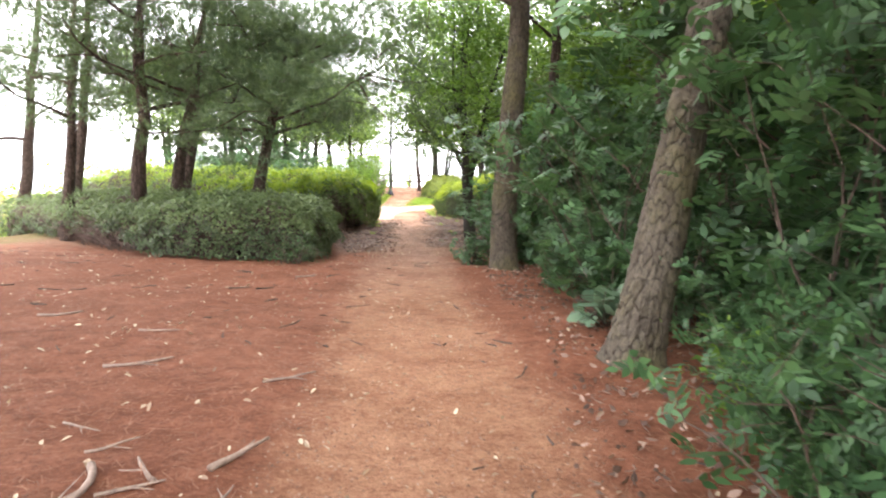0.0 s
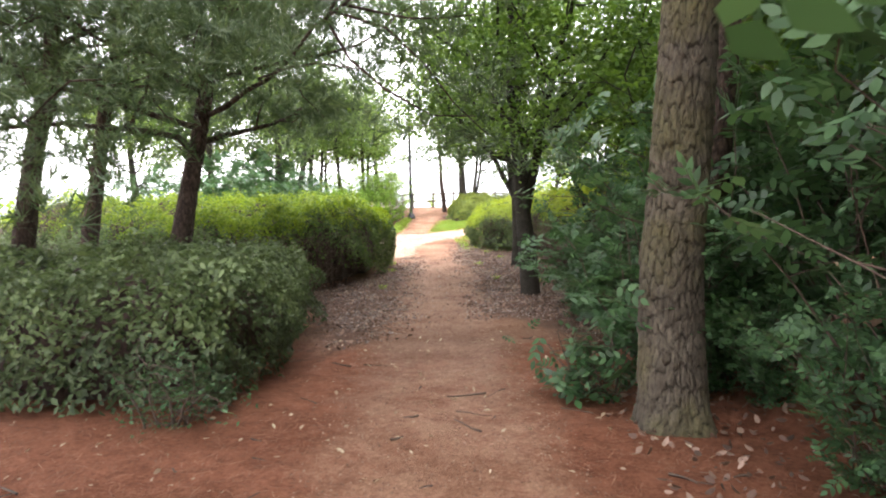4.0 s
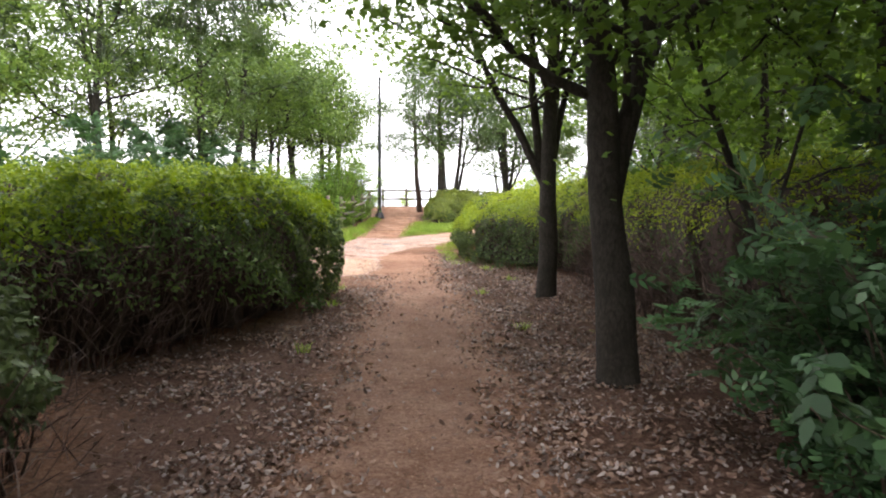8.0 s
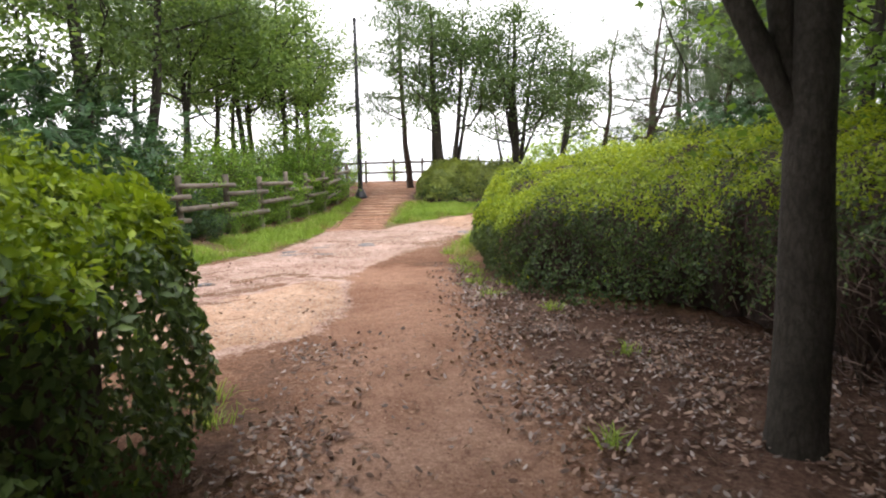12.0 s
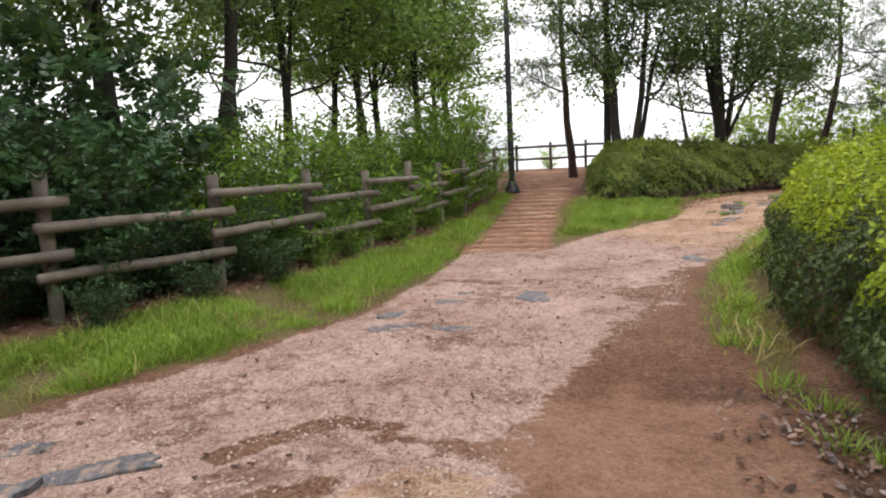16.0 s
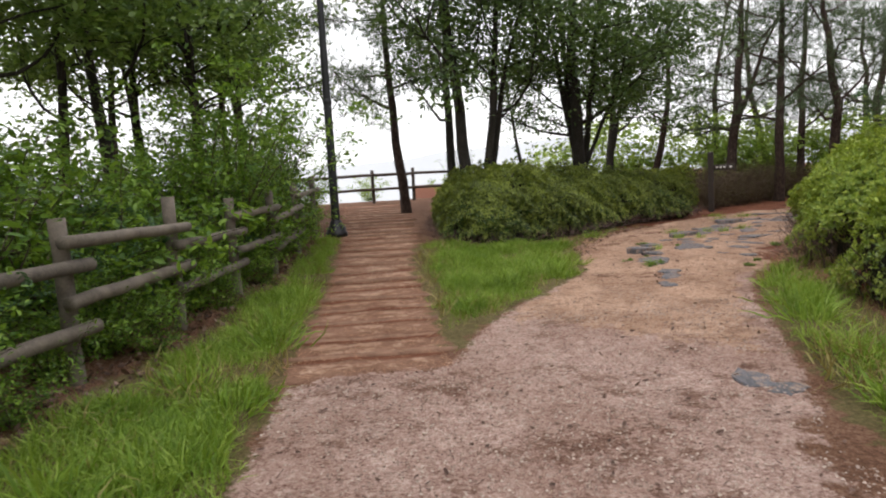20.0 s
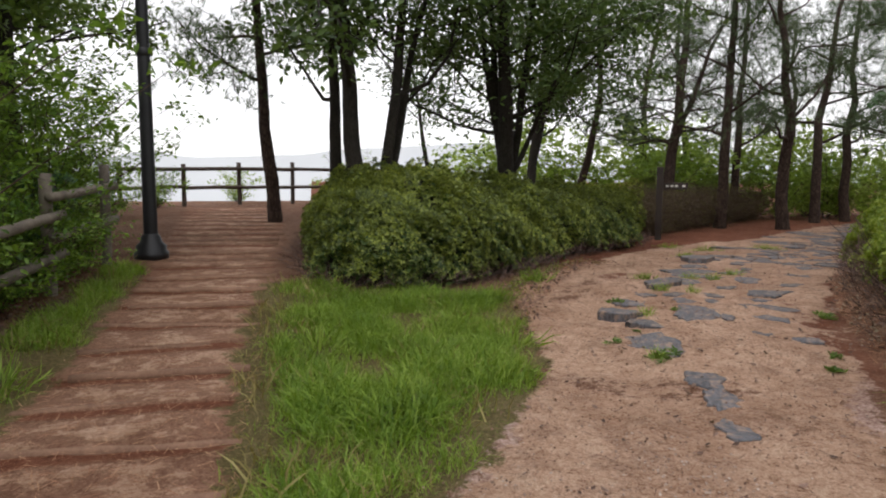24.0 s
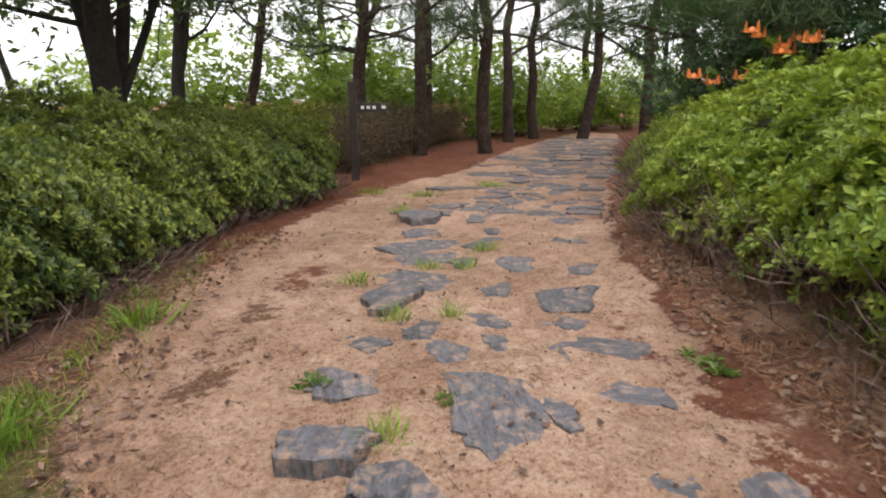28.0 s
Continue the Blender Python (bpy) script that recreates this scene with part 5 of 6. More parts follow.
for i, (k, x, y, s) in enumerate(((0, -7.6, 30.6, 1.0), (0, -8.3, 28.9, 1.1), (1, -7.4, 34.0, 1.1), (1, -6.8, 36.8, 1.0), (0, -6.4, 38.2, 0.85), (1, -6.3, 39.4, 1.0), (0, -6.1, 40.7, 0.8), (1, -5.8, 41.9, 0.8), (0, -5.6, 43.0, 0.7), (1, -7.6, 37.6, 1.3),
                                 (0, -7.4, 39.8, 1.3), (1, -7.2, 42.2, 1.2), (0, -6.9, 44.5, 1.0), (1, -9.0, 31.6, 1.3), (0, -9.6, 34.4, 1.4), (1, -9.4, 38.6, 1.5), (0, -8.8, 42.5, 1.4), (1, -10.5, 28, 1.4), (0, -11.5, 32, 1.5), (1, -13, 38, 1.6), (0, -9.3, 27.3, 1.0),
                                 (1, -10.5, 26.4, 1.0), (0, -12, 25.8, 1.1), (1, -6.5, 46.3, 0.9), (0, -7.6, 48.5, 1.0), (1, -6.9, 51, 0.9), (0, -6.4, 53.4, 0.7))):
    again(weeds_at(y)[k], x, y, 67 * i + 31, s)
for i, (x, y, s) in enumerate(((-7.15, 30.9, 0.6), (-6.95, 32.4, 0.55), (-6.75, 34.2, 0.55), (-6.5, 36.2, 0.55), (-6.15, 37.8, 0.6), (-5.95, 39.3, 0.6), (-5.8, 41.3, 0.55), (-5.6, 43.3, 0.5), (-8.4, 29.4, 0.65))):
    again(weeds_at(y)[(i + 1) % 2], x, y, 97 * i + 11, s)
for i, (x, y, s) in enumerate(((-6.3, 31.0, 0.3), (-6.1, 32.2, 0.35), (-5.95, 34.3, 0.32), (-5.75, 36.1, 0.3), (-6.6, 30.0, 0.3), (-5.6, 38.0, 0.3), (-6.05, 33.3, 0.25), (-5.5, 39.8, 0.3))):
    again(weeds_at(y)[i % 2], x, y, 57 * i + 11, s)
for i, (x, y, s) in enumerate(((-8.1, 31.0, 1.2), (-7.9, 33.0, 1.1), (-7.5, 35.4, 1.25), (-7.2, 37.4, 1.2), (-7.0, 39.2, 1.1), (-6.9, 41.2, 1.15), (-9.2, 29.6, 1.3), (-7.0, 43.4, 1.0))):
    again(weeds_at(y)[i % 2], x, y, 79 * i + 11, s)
# dark undergrowth added to stand in for the shade behind the rails
for i in range(16):
    y = 28.2 + 1.02 * i
    again(wood[i % 3], float(np.interp(y, [26, 28.6, 30, 31.65, 35.2, 44.2], [-11.4, -8.6, -7.75, -7.1, -6.6, -5.9])) - 0.2 * math.sin(i * 2.1), y, 43 * i + 7, 0.44 + 0.06 * math.sin(i * 1.7))
for i, (x, y, s) in enumerate(((-8.2, 29.6, 0.8), (-7.7, 30.7, 0.75), (-7.4, 31.8, 0.7), (-8.6, 31.3, 1.0), (-8.0, 32.4, 0.9), (-9.3, 30.4, 1.1), (-9.0, 28.3, 0.9), (-10.0, 27.4, 0.9), (-8.9, 33.4, 1.0), (-11.2, 26.8, 1.0))):
    again(wood[i % 3], x, y, 101 * i + 7, s)
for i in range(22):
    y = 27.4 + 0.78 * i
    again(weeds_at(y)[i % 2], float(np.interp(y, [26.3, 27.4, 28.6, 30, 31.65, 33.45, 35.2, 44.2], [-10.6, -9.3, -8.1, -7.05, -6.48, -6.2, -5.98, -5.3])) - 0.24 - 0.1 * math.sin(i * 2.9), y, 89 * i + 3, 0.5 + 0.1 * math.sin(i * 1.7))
cover = shrub((-5.95, 40.3), 3.3, 0.7, "tall vine-covered sapling rising above the fence", LEAF_VINE, 122, 5200, 0.092, OVAL, 18, group="weeds behind the fence")
for i, (x, y, s) in enumerate(((-7.3, 36.6, 0.6), (-6.9, 39.3, 0.6), (-6.7, 41.6, 0.7))):
    again(cover, x, y, 67 * i + 40, s)
for i, (x, y, s) in enumerate(((-6.4, 46.0, 0.95), (-6.9, 48.6, 0.8), (-6.2, 44.4, 0.8), (-6.6, 42.8, 0.8))):
    again(cover, x, y, 83 * i, s)
for i in range(5):
    y = 35.9 + 1.8 * i + 0.3 * math.sin(i * 2.7)
    again(weeds_at(y)[i % 2], float(np.interp(y, [33, 37, 44], [-6.35, -5.95, -5.45])), y, 71 * i, 0.44 + 0.1 * math.sin(i * 1.9))
brown = shrub((6.4, 50.6), 1.15, 0.75, "half-bare brown shrub under the pines", LEAF_BROWN, 125, 2600, 0.05, LEAF, 34, group="bare shrubs under the pines", thick=0.007)
for i, (x, y, s) in enumerate(((6.0, 50.0, 0.9), (7.0, 51.2, 1.05), (7.7, 51.7, 1.0), (8.3, 52.3, 1.1), (9.0, 52.8, 1.0), (9.7, 53.3, 1.1), (10.4, 53.8, 1.0), (11.1, 54.3, 1.1), (11.9, 54.9, 1.05), (12.7, 55.5, 1.0), (13.5, 56.0, 0.9), (6.4, 51.9, 1.15), (7.6, 52.9, 1.2), (9.0, 54.0, 1.2), (10.4, 55.0, 1.2))):
    again(brown, x, y, 59 * i + 13, s)
shrub((-1.1, 54.3), 1.9, 0.5, "thin pale sapling beside the back fence", LEAF_FAR, 123, 160, 0.09, LEAF, 8)
# thickets added behind the weeds to block the sky and darken them
for i, (x, y, s) in enumerate(((-8.7, 30.3, 0.7), (-8.5, 32.2, 0.75), (-8.7, 34.0, 0.75), (-10.2, 29.0, 0.75), (-10.4, 32.6, 0.85))):
    again(screen_thicket, x, y, 49 * i, s)
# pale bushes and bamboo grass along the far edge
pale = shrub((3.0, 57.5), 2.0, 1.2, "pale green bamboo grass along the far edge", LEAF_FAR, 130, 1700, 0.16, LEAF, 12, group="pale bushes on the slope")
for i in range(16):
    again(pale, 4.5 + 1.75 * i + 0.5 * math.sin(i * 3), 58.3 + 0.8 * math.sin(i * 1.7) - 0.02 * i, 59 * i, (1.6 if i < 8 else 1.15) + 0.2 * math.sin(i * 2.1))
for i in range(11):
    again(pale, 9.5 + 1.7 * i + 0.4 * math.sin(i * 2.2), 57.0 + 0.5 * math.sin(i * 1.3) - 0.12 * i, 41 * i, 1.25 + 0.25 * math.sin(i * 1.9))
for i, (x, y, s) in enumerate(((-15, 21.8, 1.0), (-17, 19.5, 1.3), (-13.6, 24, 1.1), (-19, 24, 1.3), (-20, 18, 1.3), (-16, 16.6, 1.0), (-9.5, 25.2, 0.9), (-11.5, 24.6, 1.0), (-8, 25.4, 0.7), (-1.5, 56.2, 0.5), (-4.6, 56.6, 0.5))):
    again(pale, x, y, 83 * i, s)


# ---- fences of round logs ----
def log(line, r, rnd, sides=10, uneven=0.05):
    p = np.asarray(line, float)
    n = 7
    s = np.linspace(0, 1, n)[:, None]
    pts = p[0] * (1 - s) + p[1] * s
    pts[1:-1] += rnd.normal(size=(n - 2, 3)) * 0.004
    v, f = tube(pts, r * (1 + rnd.normal(size=n) * uneven * 0.4), sides, True)
    return smooth_sharp(mesh_of("log", v, f))


def smooth_sharp(me):
    smooth(me)
    me.polygons.foreach_set("use_smooth", np.array([abs(p.normal.z) < 0.95 and p.area > 1e-5 for p in me.polygons]))
    return me


def fence(posts, tall, r, rails, label, seed, material_log, name="rail_fence", lap=0.16):
    rnd = np.random.default_rng(seed)
    x0, y0 = posts[0]
    base = float(height(x0, y0))
    ob = thing(name, (x0, y0, base), label, "fence")
    feet = [np.array([x - x0, y - y0, float(height(x, y)) - base]) for x, y in posts]
    for p in feet:
        lean = rnd.normal(size=2) * 0.025
        part("post", log((p + (0, 0, -0.2), p + (lean[0], lean[1], tall + rnd.normal() * 0.03)), r, rnd), material_log, ob)
    for i, (a, b) in enumerate(zip(feet, feet[1:])):
        way = axis(b - a)
        side = np.array([way[1], -way[0], 0]) * (r * 1.5)
        for z in rails[i % 2]:
            s = side + rnd.normal(size=3) * 0.008
            part("rail", log((a - way * lap + (0, 0, z) + s, b + way * lap + (0, 0, z + rnd.normal() * 0.02) + s), r * (0.78 + 0.1 * rnd.random()), rnd), material_log, ob)
    return ob


fence([(-10.6, 26.3), (-9.3, 27.4), (-8.1, 28.6), (-7.05, 30.0), (-6.48, 31.65), (-6.2, 33.45), (-5.98, 35.2), (-5.8, 37.0), (-5.65, 38.8), (-5.5, 40.6), (-5.4, 42.4), (-5.3, 44.2)], 1.27, 0.062, ((1.03, 0.6), (0.84, 0.4)),
      "weathered grey log rail fence with staggered rails", 140, LOG)
fence([(-7.2, 53.2), (-5.75, 53.8), (-4.35, 54.25), (-2.9, 54.7), (-1.4, 55.1), (0.1, 55.5), (1.7, 55.9), (3.3, 56.3), (5, 56.7), (6.7, 57.1), (8.4, 57.4), (10.1, 57.8)], 1.18, 0.06, ((1.0, 0.5), (1.0, 0.5)),
      "dark log fence along the edge of the hill", 141, DARK_LOG, lap=0.05)


# ---- log steps ----
def steps():
    ob = thing("log_steps", (-4.0, 35.2, float(height(-4, 35.2))), "low steps of half-buried logs in red earth", "steps", kind="structure")
    rnd = np.random.default_rng(150)
    y = FIRST_LOG
    while y < 52:
        xl, xr = np.interp(y, [35, 44, 50, 53], [-4.62, -4.72, -5.1, -5.5]), np.interp(y, [35, 44, 50, 53], [-3.22, -3.2, -3.15, -3.4])
        z = float(height(-4, y)) - float(height(-4, 35.2))
        a, b = [(x + 4 + rnd.normal() * 0.07, y - 35.2 + rnd.normal() * 0.04, z - 0.03 + rnd.normal() * 0.01) for x in (xl, xr)]
        part("step_log", log((a, b), 0.042, rnd, 8), RISER, ob)
        y += LOG_GAP



steps()


# ---- lamp post and signpost ----
def turned(profile, sides=24):
    """A turned body from (radius, height) pairs."""
    r, h = np.array(profile).T
    a = np.arange(sides) * 2 * math.pi / sides
    v = np.stack([r[:, None] * np.cos(a), r[:, None] * np.sin(a), h[:, None] + 0 * a], -1).reshape(-1, 3)
    f = [(i * sides + j, i * sides + (j + 1) % sides, (i + 1) * sides + (j + 1) % sides, (i + 1) * sides + j) for i in range(len(r) - 1) for j in range(sides)]
    return mesh_of("turned", v, f)


def lamp_post(x, y):
    ob = thing("lamp_post", (x, y, float(height(x, y)) - 0.02), "black painted lamp post on a stepped round base", "lamp post")
    part("base", turned([(0.0, 0), (0.24, 0), (0.24, 0.1), (0.21, 0.13), (0.21, 0.2), (0.15, 0.26), (0.13, 0.34), (0.095, 0.38)]), IRON, ob)
    part("pole", turned([(0.098, 0.36), (0.09, 2.2), (0.078, 4.2), (0.058, 6.6)]), IRON, ob)
    part("collar", turned([(0.085, 2.9), (0.1, 2.92), (0.1, 3.0), (0.083, 3.02)]), IRON, ob)
    part("cap", turned([(0.06, 6.6), (0.075, 6.62), (0.07, 6.7), (0.0, 6.76)]), IRON, ob)


lamp_post(-4.93, 45.15)


def box(bm, x0, y0, z0, x1, y1, z1, bevel=0.006):
    m = Matrix.Translation(((x0 + x1) / 2, (y0 + y1) / 2, (z0 + z1) / 2)) @ Matrix.Diagonal((x1 - x0, y1 - y0, z1 - z0, 1))
    made = bmesh.ops.create_cube(bm, size=1, matrix=m)["verts"]
    edges = {e for v in made for e in v.link_edges}
    bmesh.ops.bevel(bm, geom=list(edges), offset=bevel, segments=1, affect="EDGES")
    return bm


def signpost(x, y):
    ob = thing("signpost", (x, y, float(height(x, y)) - 0.02), "dark wooden signpost with one pointing board", "signpost", turn=-35)
    part("post", box(bmesh.new(), -0.07, -0.07, 0, 0.07, 0.07, 1.75, 0.012), SIGN, ob)
    board = part("board", box(bmesh.new(), 0.07, -0.025, 1.22, 0.62, 0.025, 1.38), SIGN, ob)
    for i in range(3):
        part("lettering", box(bmesh.new(), 0.14 + 0.1 * i, -0.03, 1.28, 0.2 + 0.1 * i, -0.0255, 1.33, 0.001), WHITE, board, "white lettering")
    part("arrow", box(bmesh.new(), 0.5, -0.03, 1.28, 0.57, -0.0255, 1.33, 0.001), WHITE, board, "white arrow")


signpost(5.5, 48.95)

# ---- slate slabs set in the sandy path ----
SLAB_LINE = [(3.7, 43.6), (5.0, 44.6), (7.3, 46.3), (10.3, 48.4), (13.5, 50.6), (17, 53.2)]
# single slabs: place, width, length, turn, rise
SINGLE = [(0.45, 41.1, 0.5, 0.34, -45, 0.08), (0.58, 40.66, 0.5, 0.3, -38, 0.03), (1.17, 40.83, 0.46, 0.84, -37, 0.016), (1.42, 40.7, 0.5, 0.17, 70, 0.01), (2.15, 40.96, 0.45, 0.6, 50, 0.008), (1.79, 40.59, 0.24, 0.62, 30, 0.006),
          (1.61, 39.78, 0.26, 0.42, -40, 0.012), (1.28, 39.97, 0.16, 0.22, 60, 0.004), (0.83, 41.61, 0.36, 0.45, -25, 0.025), (1.2, 41.94, 0.32, 0.26, -90, 0.016), (1.61, 41.96, 0.28, 0.46, -35, 0.012), (1.47, 41.49, 0.3, 0.54, -25, 0.014),
          (2.04, 41.82, 0.22, 0.42, -10, 0.01), (1.82, 41.45, 0.2, 0.34, -35, 0.012), (2.9, 41.9, 0.46, 1.0, -45, 0.012), (1.76, 42.51, 0.4, 0.72, -60, 0.05), (2.25, 42.83, 0.5, 0.78, -10, 0.02), (2.86, 43.52, 0.6, 0.7, -25, 0.016),
          (2.93, 43.01, 0.3, 0.52, -35, 0.012), (2.94, 44.17, 0.26, 0.56, -60, 0.014), (3.99, 45.09, 0.5, 0.9, -40, 0.08), (3.66, 43.55, 0.34, 0.7, -70, 0.012), (3.16, 42.68, 0.3, 0.5, -40, 0.01), (4.21, 44.02, 0.24, 0.6, -45, 0.012),
          (4.18, 42.94, 0.42, 0.42, 45, 0.008), (5.12, 43.72, 0.5, 0.56, -45, 0.01), (4.58, 44.66, 0.74, 0.3, 40, 0.012), (2.55, 42.25, 0.3, 0.5, -40, 0.008), (2.35, 41.45, 0.24, 0.36, 20, 0.006), (3.5, 44.4, 0.4, 0.5, -30, 0.03),
          (3.45, 42.2, 0.26, 0.5, -50, 0.006), (0.22, 40.02, 0.5, 0.86, -20, 0.03), (0.1, 39.02, 0.3, 0.44, -28, 0.03), (-0.08, 38.62, 0.24, 0.42, -30, 0.025), (-0.34, 38.11, 0.34, 0.2, 60, 0.02),
          (-1.26, 34.5, 0.24, 0.5, -15, 0.016), (-4.25, 31.1, 0.52, 0.36, 10, 0.006), (-3.86, 32.06, 0.2, 0.2, 30, 0.006), (-3.06, 31.78, 0.4, 0.52, -10, 0.012), (-3.93, 31.54, 0.46, 0.36, -20, 0.012),
          (-3.65, 30.5, 0.4, 0.2, 0, 0.01), (-4.2, 30.5, 0.5, 0.24, 10, 0.01), (-1.16, 34.25, 0.3, 0.2, 20, 0.01), (-5.0, 27.9, 0.8, 0.3, 30, 0.012), (-5.4, 27.45, 0.9, 0.4, 20, 0.012), (-5.65, 28.05, 0.6, 0.25, 30, 0.01)]


def clipped(cell, px, py, nx, ny):
    """The part of a cell on the inner side of a line."""
    out = []
    for (ax, ay), (bx, by) in zip(cell, cell[1:] + cell[:1]):
        da, db = (ax - px) * nx + (ay - py) * ny, (bx - px) * nx + (by - py) * ny
        if da <= 0:
            out.append((ax, ay))
        if (da < 0 < db) or (db < 0 < da):
            u = da / (da - db)
            out.append((ax + (bx - ax) * u, ay + (by - ay) * u))
    return out


def slab_mesh(cell, rnd, thick):
    """A broken slab: its rim roughened, its top split a little out of level."""
    rim = []
    for (ax, ay), (bx, by) in zip(cell, cell[1:] + cell[:1]):
        for u in (0.0, 0.25, 0.5, 0.75):
            rim.append((ax + (bx - ax) * u + rnd.normal() * 0.016, ay + (by - ay) * u + rnd.normal() * 0.016))
    n = len(rim)
    cx, cy = np.mean(rim, 0)
    tx, ty = rnd.normal(size=2) * 0.025
    v = [(x, y, -0.04) for x, y in rim]
    v += [(x, y, thick - 0.008 + tx * (x - cx) + ty * (y - cy) + rnd.normal() * 0.003) for x, y in rim]
    v += [(cx + (x - cx) * 0.93, cy + (y - cy) * 0.93, thick + tx * (x - cx) + ty * (y - cy) + rnd.normal() * 0.002) for x, y in rim]
    bm = bmesh.new()
    vs = [bm.verts.new(p) for p in v]
    for k in (0, n):
        for i in range(n):
            j = (i + 1) % n
            bm.faces.new((vs[k + i], vs[k + j], vs[k + n + j], vs[k + n + i]))
    bm.faces.new(vs[2 * n:])
    me = bpy.data.meshes.new("slab")
    bm.to_mesh(me)
    bm.free()
    me.materials.append(SLATE)
    return me


def slabs():
    """Crazy paving along the line: cells round scattered seeds, with sandy gaps and missing stones."""
    rnd = np.random.default_rng(160)
    ob = thing("slab_path", (0.3, 39.2, float(surface(0.3, 39.2))), "uneven grey slate slabs set in a sandy path", "path", kind="structure")
    for x, y, w, l, turn, rise in SINGLE:
        n = int(rnd.integers(5, 7))
        a = np.sort((np.arange(n) + 0.5 * rnd.random(n)) * 2 * math.pi / n)
        k = 0.5 * (0.85 + 0.3 * rnd.random(n)) / np.maximum(np.abs(np.cos(a)), np.abs(np.sin(a))) ** 0.7
        me = slab_mesh([(math.cos(t) * q * w, math.sin(t) * q * l) for t, q in zip(a, k)], rnd, rise if rise > 0.04 else 0.003 + rise * 0.45)
        part("slab", me, SLATE, ob, at=pose(x - 0.3, y - 39.2, float(surface(x, y)) - float(surface(0.3, 39.2)) - 0.004, 0, 0, turn))
    p = np.array(SLAB_LINE)
    run = np.concatenate([[0], np.hypot(*np.diff(p, axis=0).T).cumsum()])
    seeds = []
    s = 0.0
    while s < run[-1]:
        gap = 0.4 + 0.012 * s
        c = np.array([np.interp(s, run, p[:, 0]), np.interp(s, run, p[:, 1])])
        d = axis(np.array([np.interp(s + 0.3, run, p[:, 0]) - np.interp(s - 0.3, run, p[:, 0]), np.interp(s + 0.3, run, p[:, 1]) - np.interp(s - 0.3, run, p[:, 1])]))
        for k in range(-4, 5):
            o = k * gap * 1.05
            if abs(o) < 1.1:
                q = c + np.array([d[1], -d[0]]) * (o + rnd.normal() * 0.09) + d * rnd.normal() * 0.1
                seeds.append((q[0], q[1], s, abs(o)))
        s += gap * 0.95
    made = 0
    for i, (x, y, s, o) in enumerate(seeds):
        keep = np.clip(0.8 + 0.06 * s, 0, 0.94) * np.clip(1.55 - 0.9 * o, 0.1, 1)
        if rnd.random() > keep or made >= 300 or min(math.hypot(x - q[0], y - q[1]) for q in SINGLE) < 0.42:
            continue
        cell = [(x - 0.5, y - 0.5), (x + 0.5, y - 0.5), (x + 0.5, y + 0.5), (x - 0.5, y + 0.5)]
        joint = 0.008 + 0.06 * rnd.random() ** 2
        for j, (u, w, _, _) in enumerate(seeds):
            far = math.hypot(u - x, w - y)
            if j != i and far < 1.2 and cell:
                nx, ny = (u - x) / far, (w - y) / far
                cell = clipped(cell, x + nx * (far / 2 - joint), y + ny * (far / 2 - joint), nx, ny)
        if len(cell) < 3:
            continue
        made += 1
        me = slab_mesh([(a - x, b - y) for a, b in cell], rnd, 0.001 + 0.02 * rnd.random() ** 3)
        part("slab", me, SLATE, ob, at=pose(x - 0.3, y - 39.2, float(surface(x, y)) - float(surface(0.3, 39.2))))


slabs()


# ---- small cover: grass, litter, needles, gravel ----
def inside_points(poly, per_m2, rnd):
    p = np.array(poly)
    lo, hi = p.min(0), p.max(0)
    n = int((hi - lo).prod() * per_m2)
    q = lo + rnd.random((n, 2)) * (hi - lo)
    return q[inside(poly, q[:, 0], q[:, 1]) > 0]


BLADE_SHAPE = [(-0.025, 0, 0), (0.025, 0, 0), (0.018, 0.22, 0.5), (-0.018, 0.22, 0.5), (0, 0.7, 0.7)], [(0, 1, 2), (0, 2, 3), (3, 2, 4)]


def grass(name, poly, per_m2, tall, seed, label, fade=0.3, gaps=0.55, mat=BLADE):
    rnd = np.random.default_rng(seed)
    q = inside_points(poly, per_m2, rnd)
    d = np.maximum(inside(poly, q[:, 0], q[:, 1]) + (wave(q[:, 0] * 3.1, q[:, 1] * 3.1, seed + 5) - 0.6) * 0.4, 0)
    clump = wave(q[:, 0] * 2.2, q[:, 1] * 2.2, seed)
    keep = rnd.random(len(q)) < np.clip(d / fade, 0.08, 1) * np.clip(clump * 2.6 - gaps, 0.06, 1)
    q, d, clump = q[keep], d[keep], clump[keep]
    at = np.stack([q[:, 0], q[:, 1], surface(q[:, 0], q[:, 1]) - 0.02], 1)
    out = rnd.normal(size=at.shape) * (0.4, 0.4, 0) + (0, 0, 1)
    size = tall * (0.5 + 0.8 * rnd.random(len(q))) * (0.5 + 0.8 * clump) * np.clip(d / fade + 0.35, 0, 1)
    v, f = spread(*BLADE_SHAPE, at, out, size, rnd)
    me = mesh_of(name, v, f)
    me.materials.append(mat)
    tagged(new(name, me), label, "grass", kind="stuff")


grass("grass", GRASS_LEFT, 4400, 0.16, 170, "bright green grass verge below the fence", 0.28, 0.3)
grass("grass", GRASS_MID, 4600, 0.2, 171, "bright green grass between the two paths", 0.5, gaps=0.25)
grass("grass", GRASS_RIGHT, 2400, 0.22, 172, "green grass and weeds along the gravel", 0.4)
grass("grass", [(-0.75, 40.6), (-0.3, 41.9), (0.7, 43.6), (2.2, 45.6), (1.8, 45.8), (0.4, 44.0), (-0.5, 42.7)], 1700, 0.18, 173, "thin grass at the foot of the hedge")


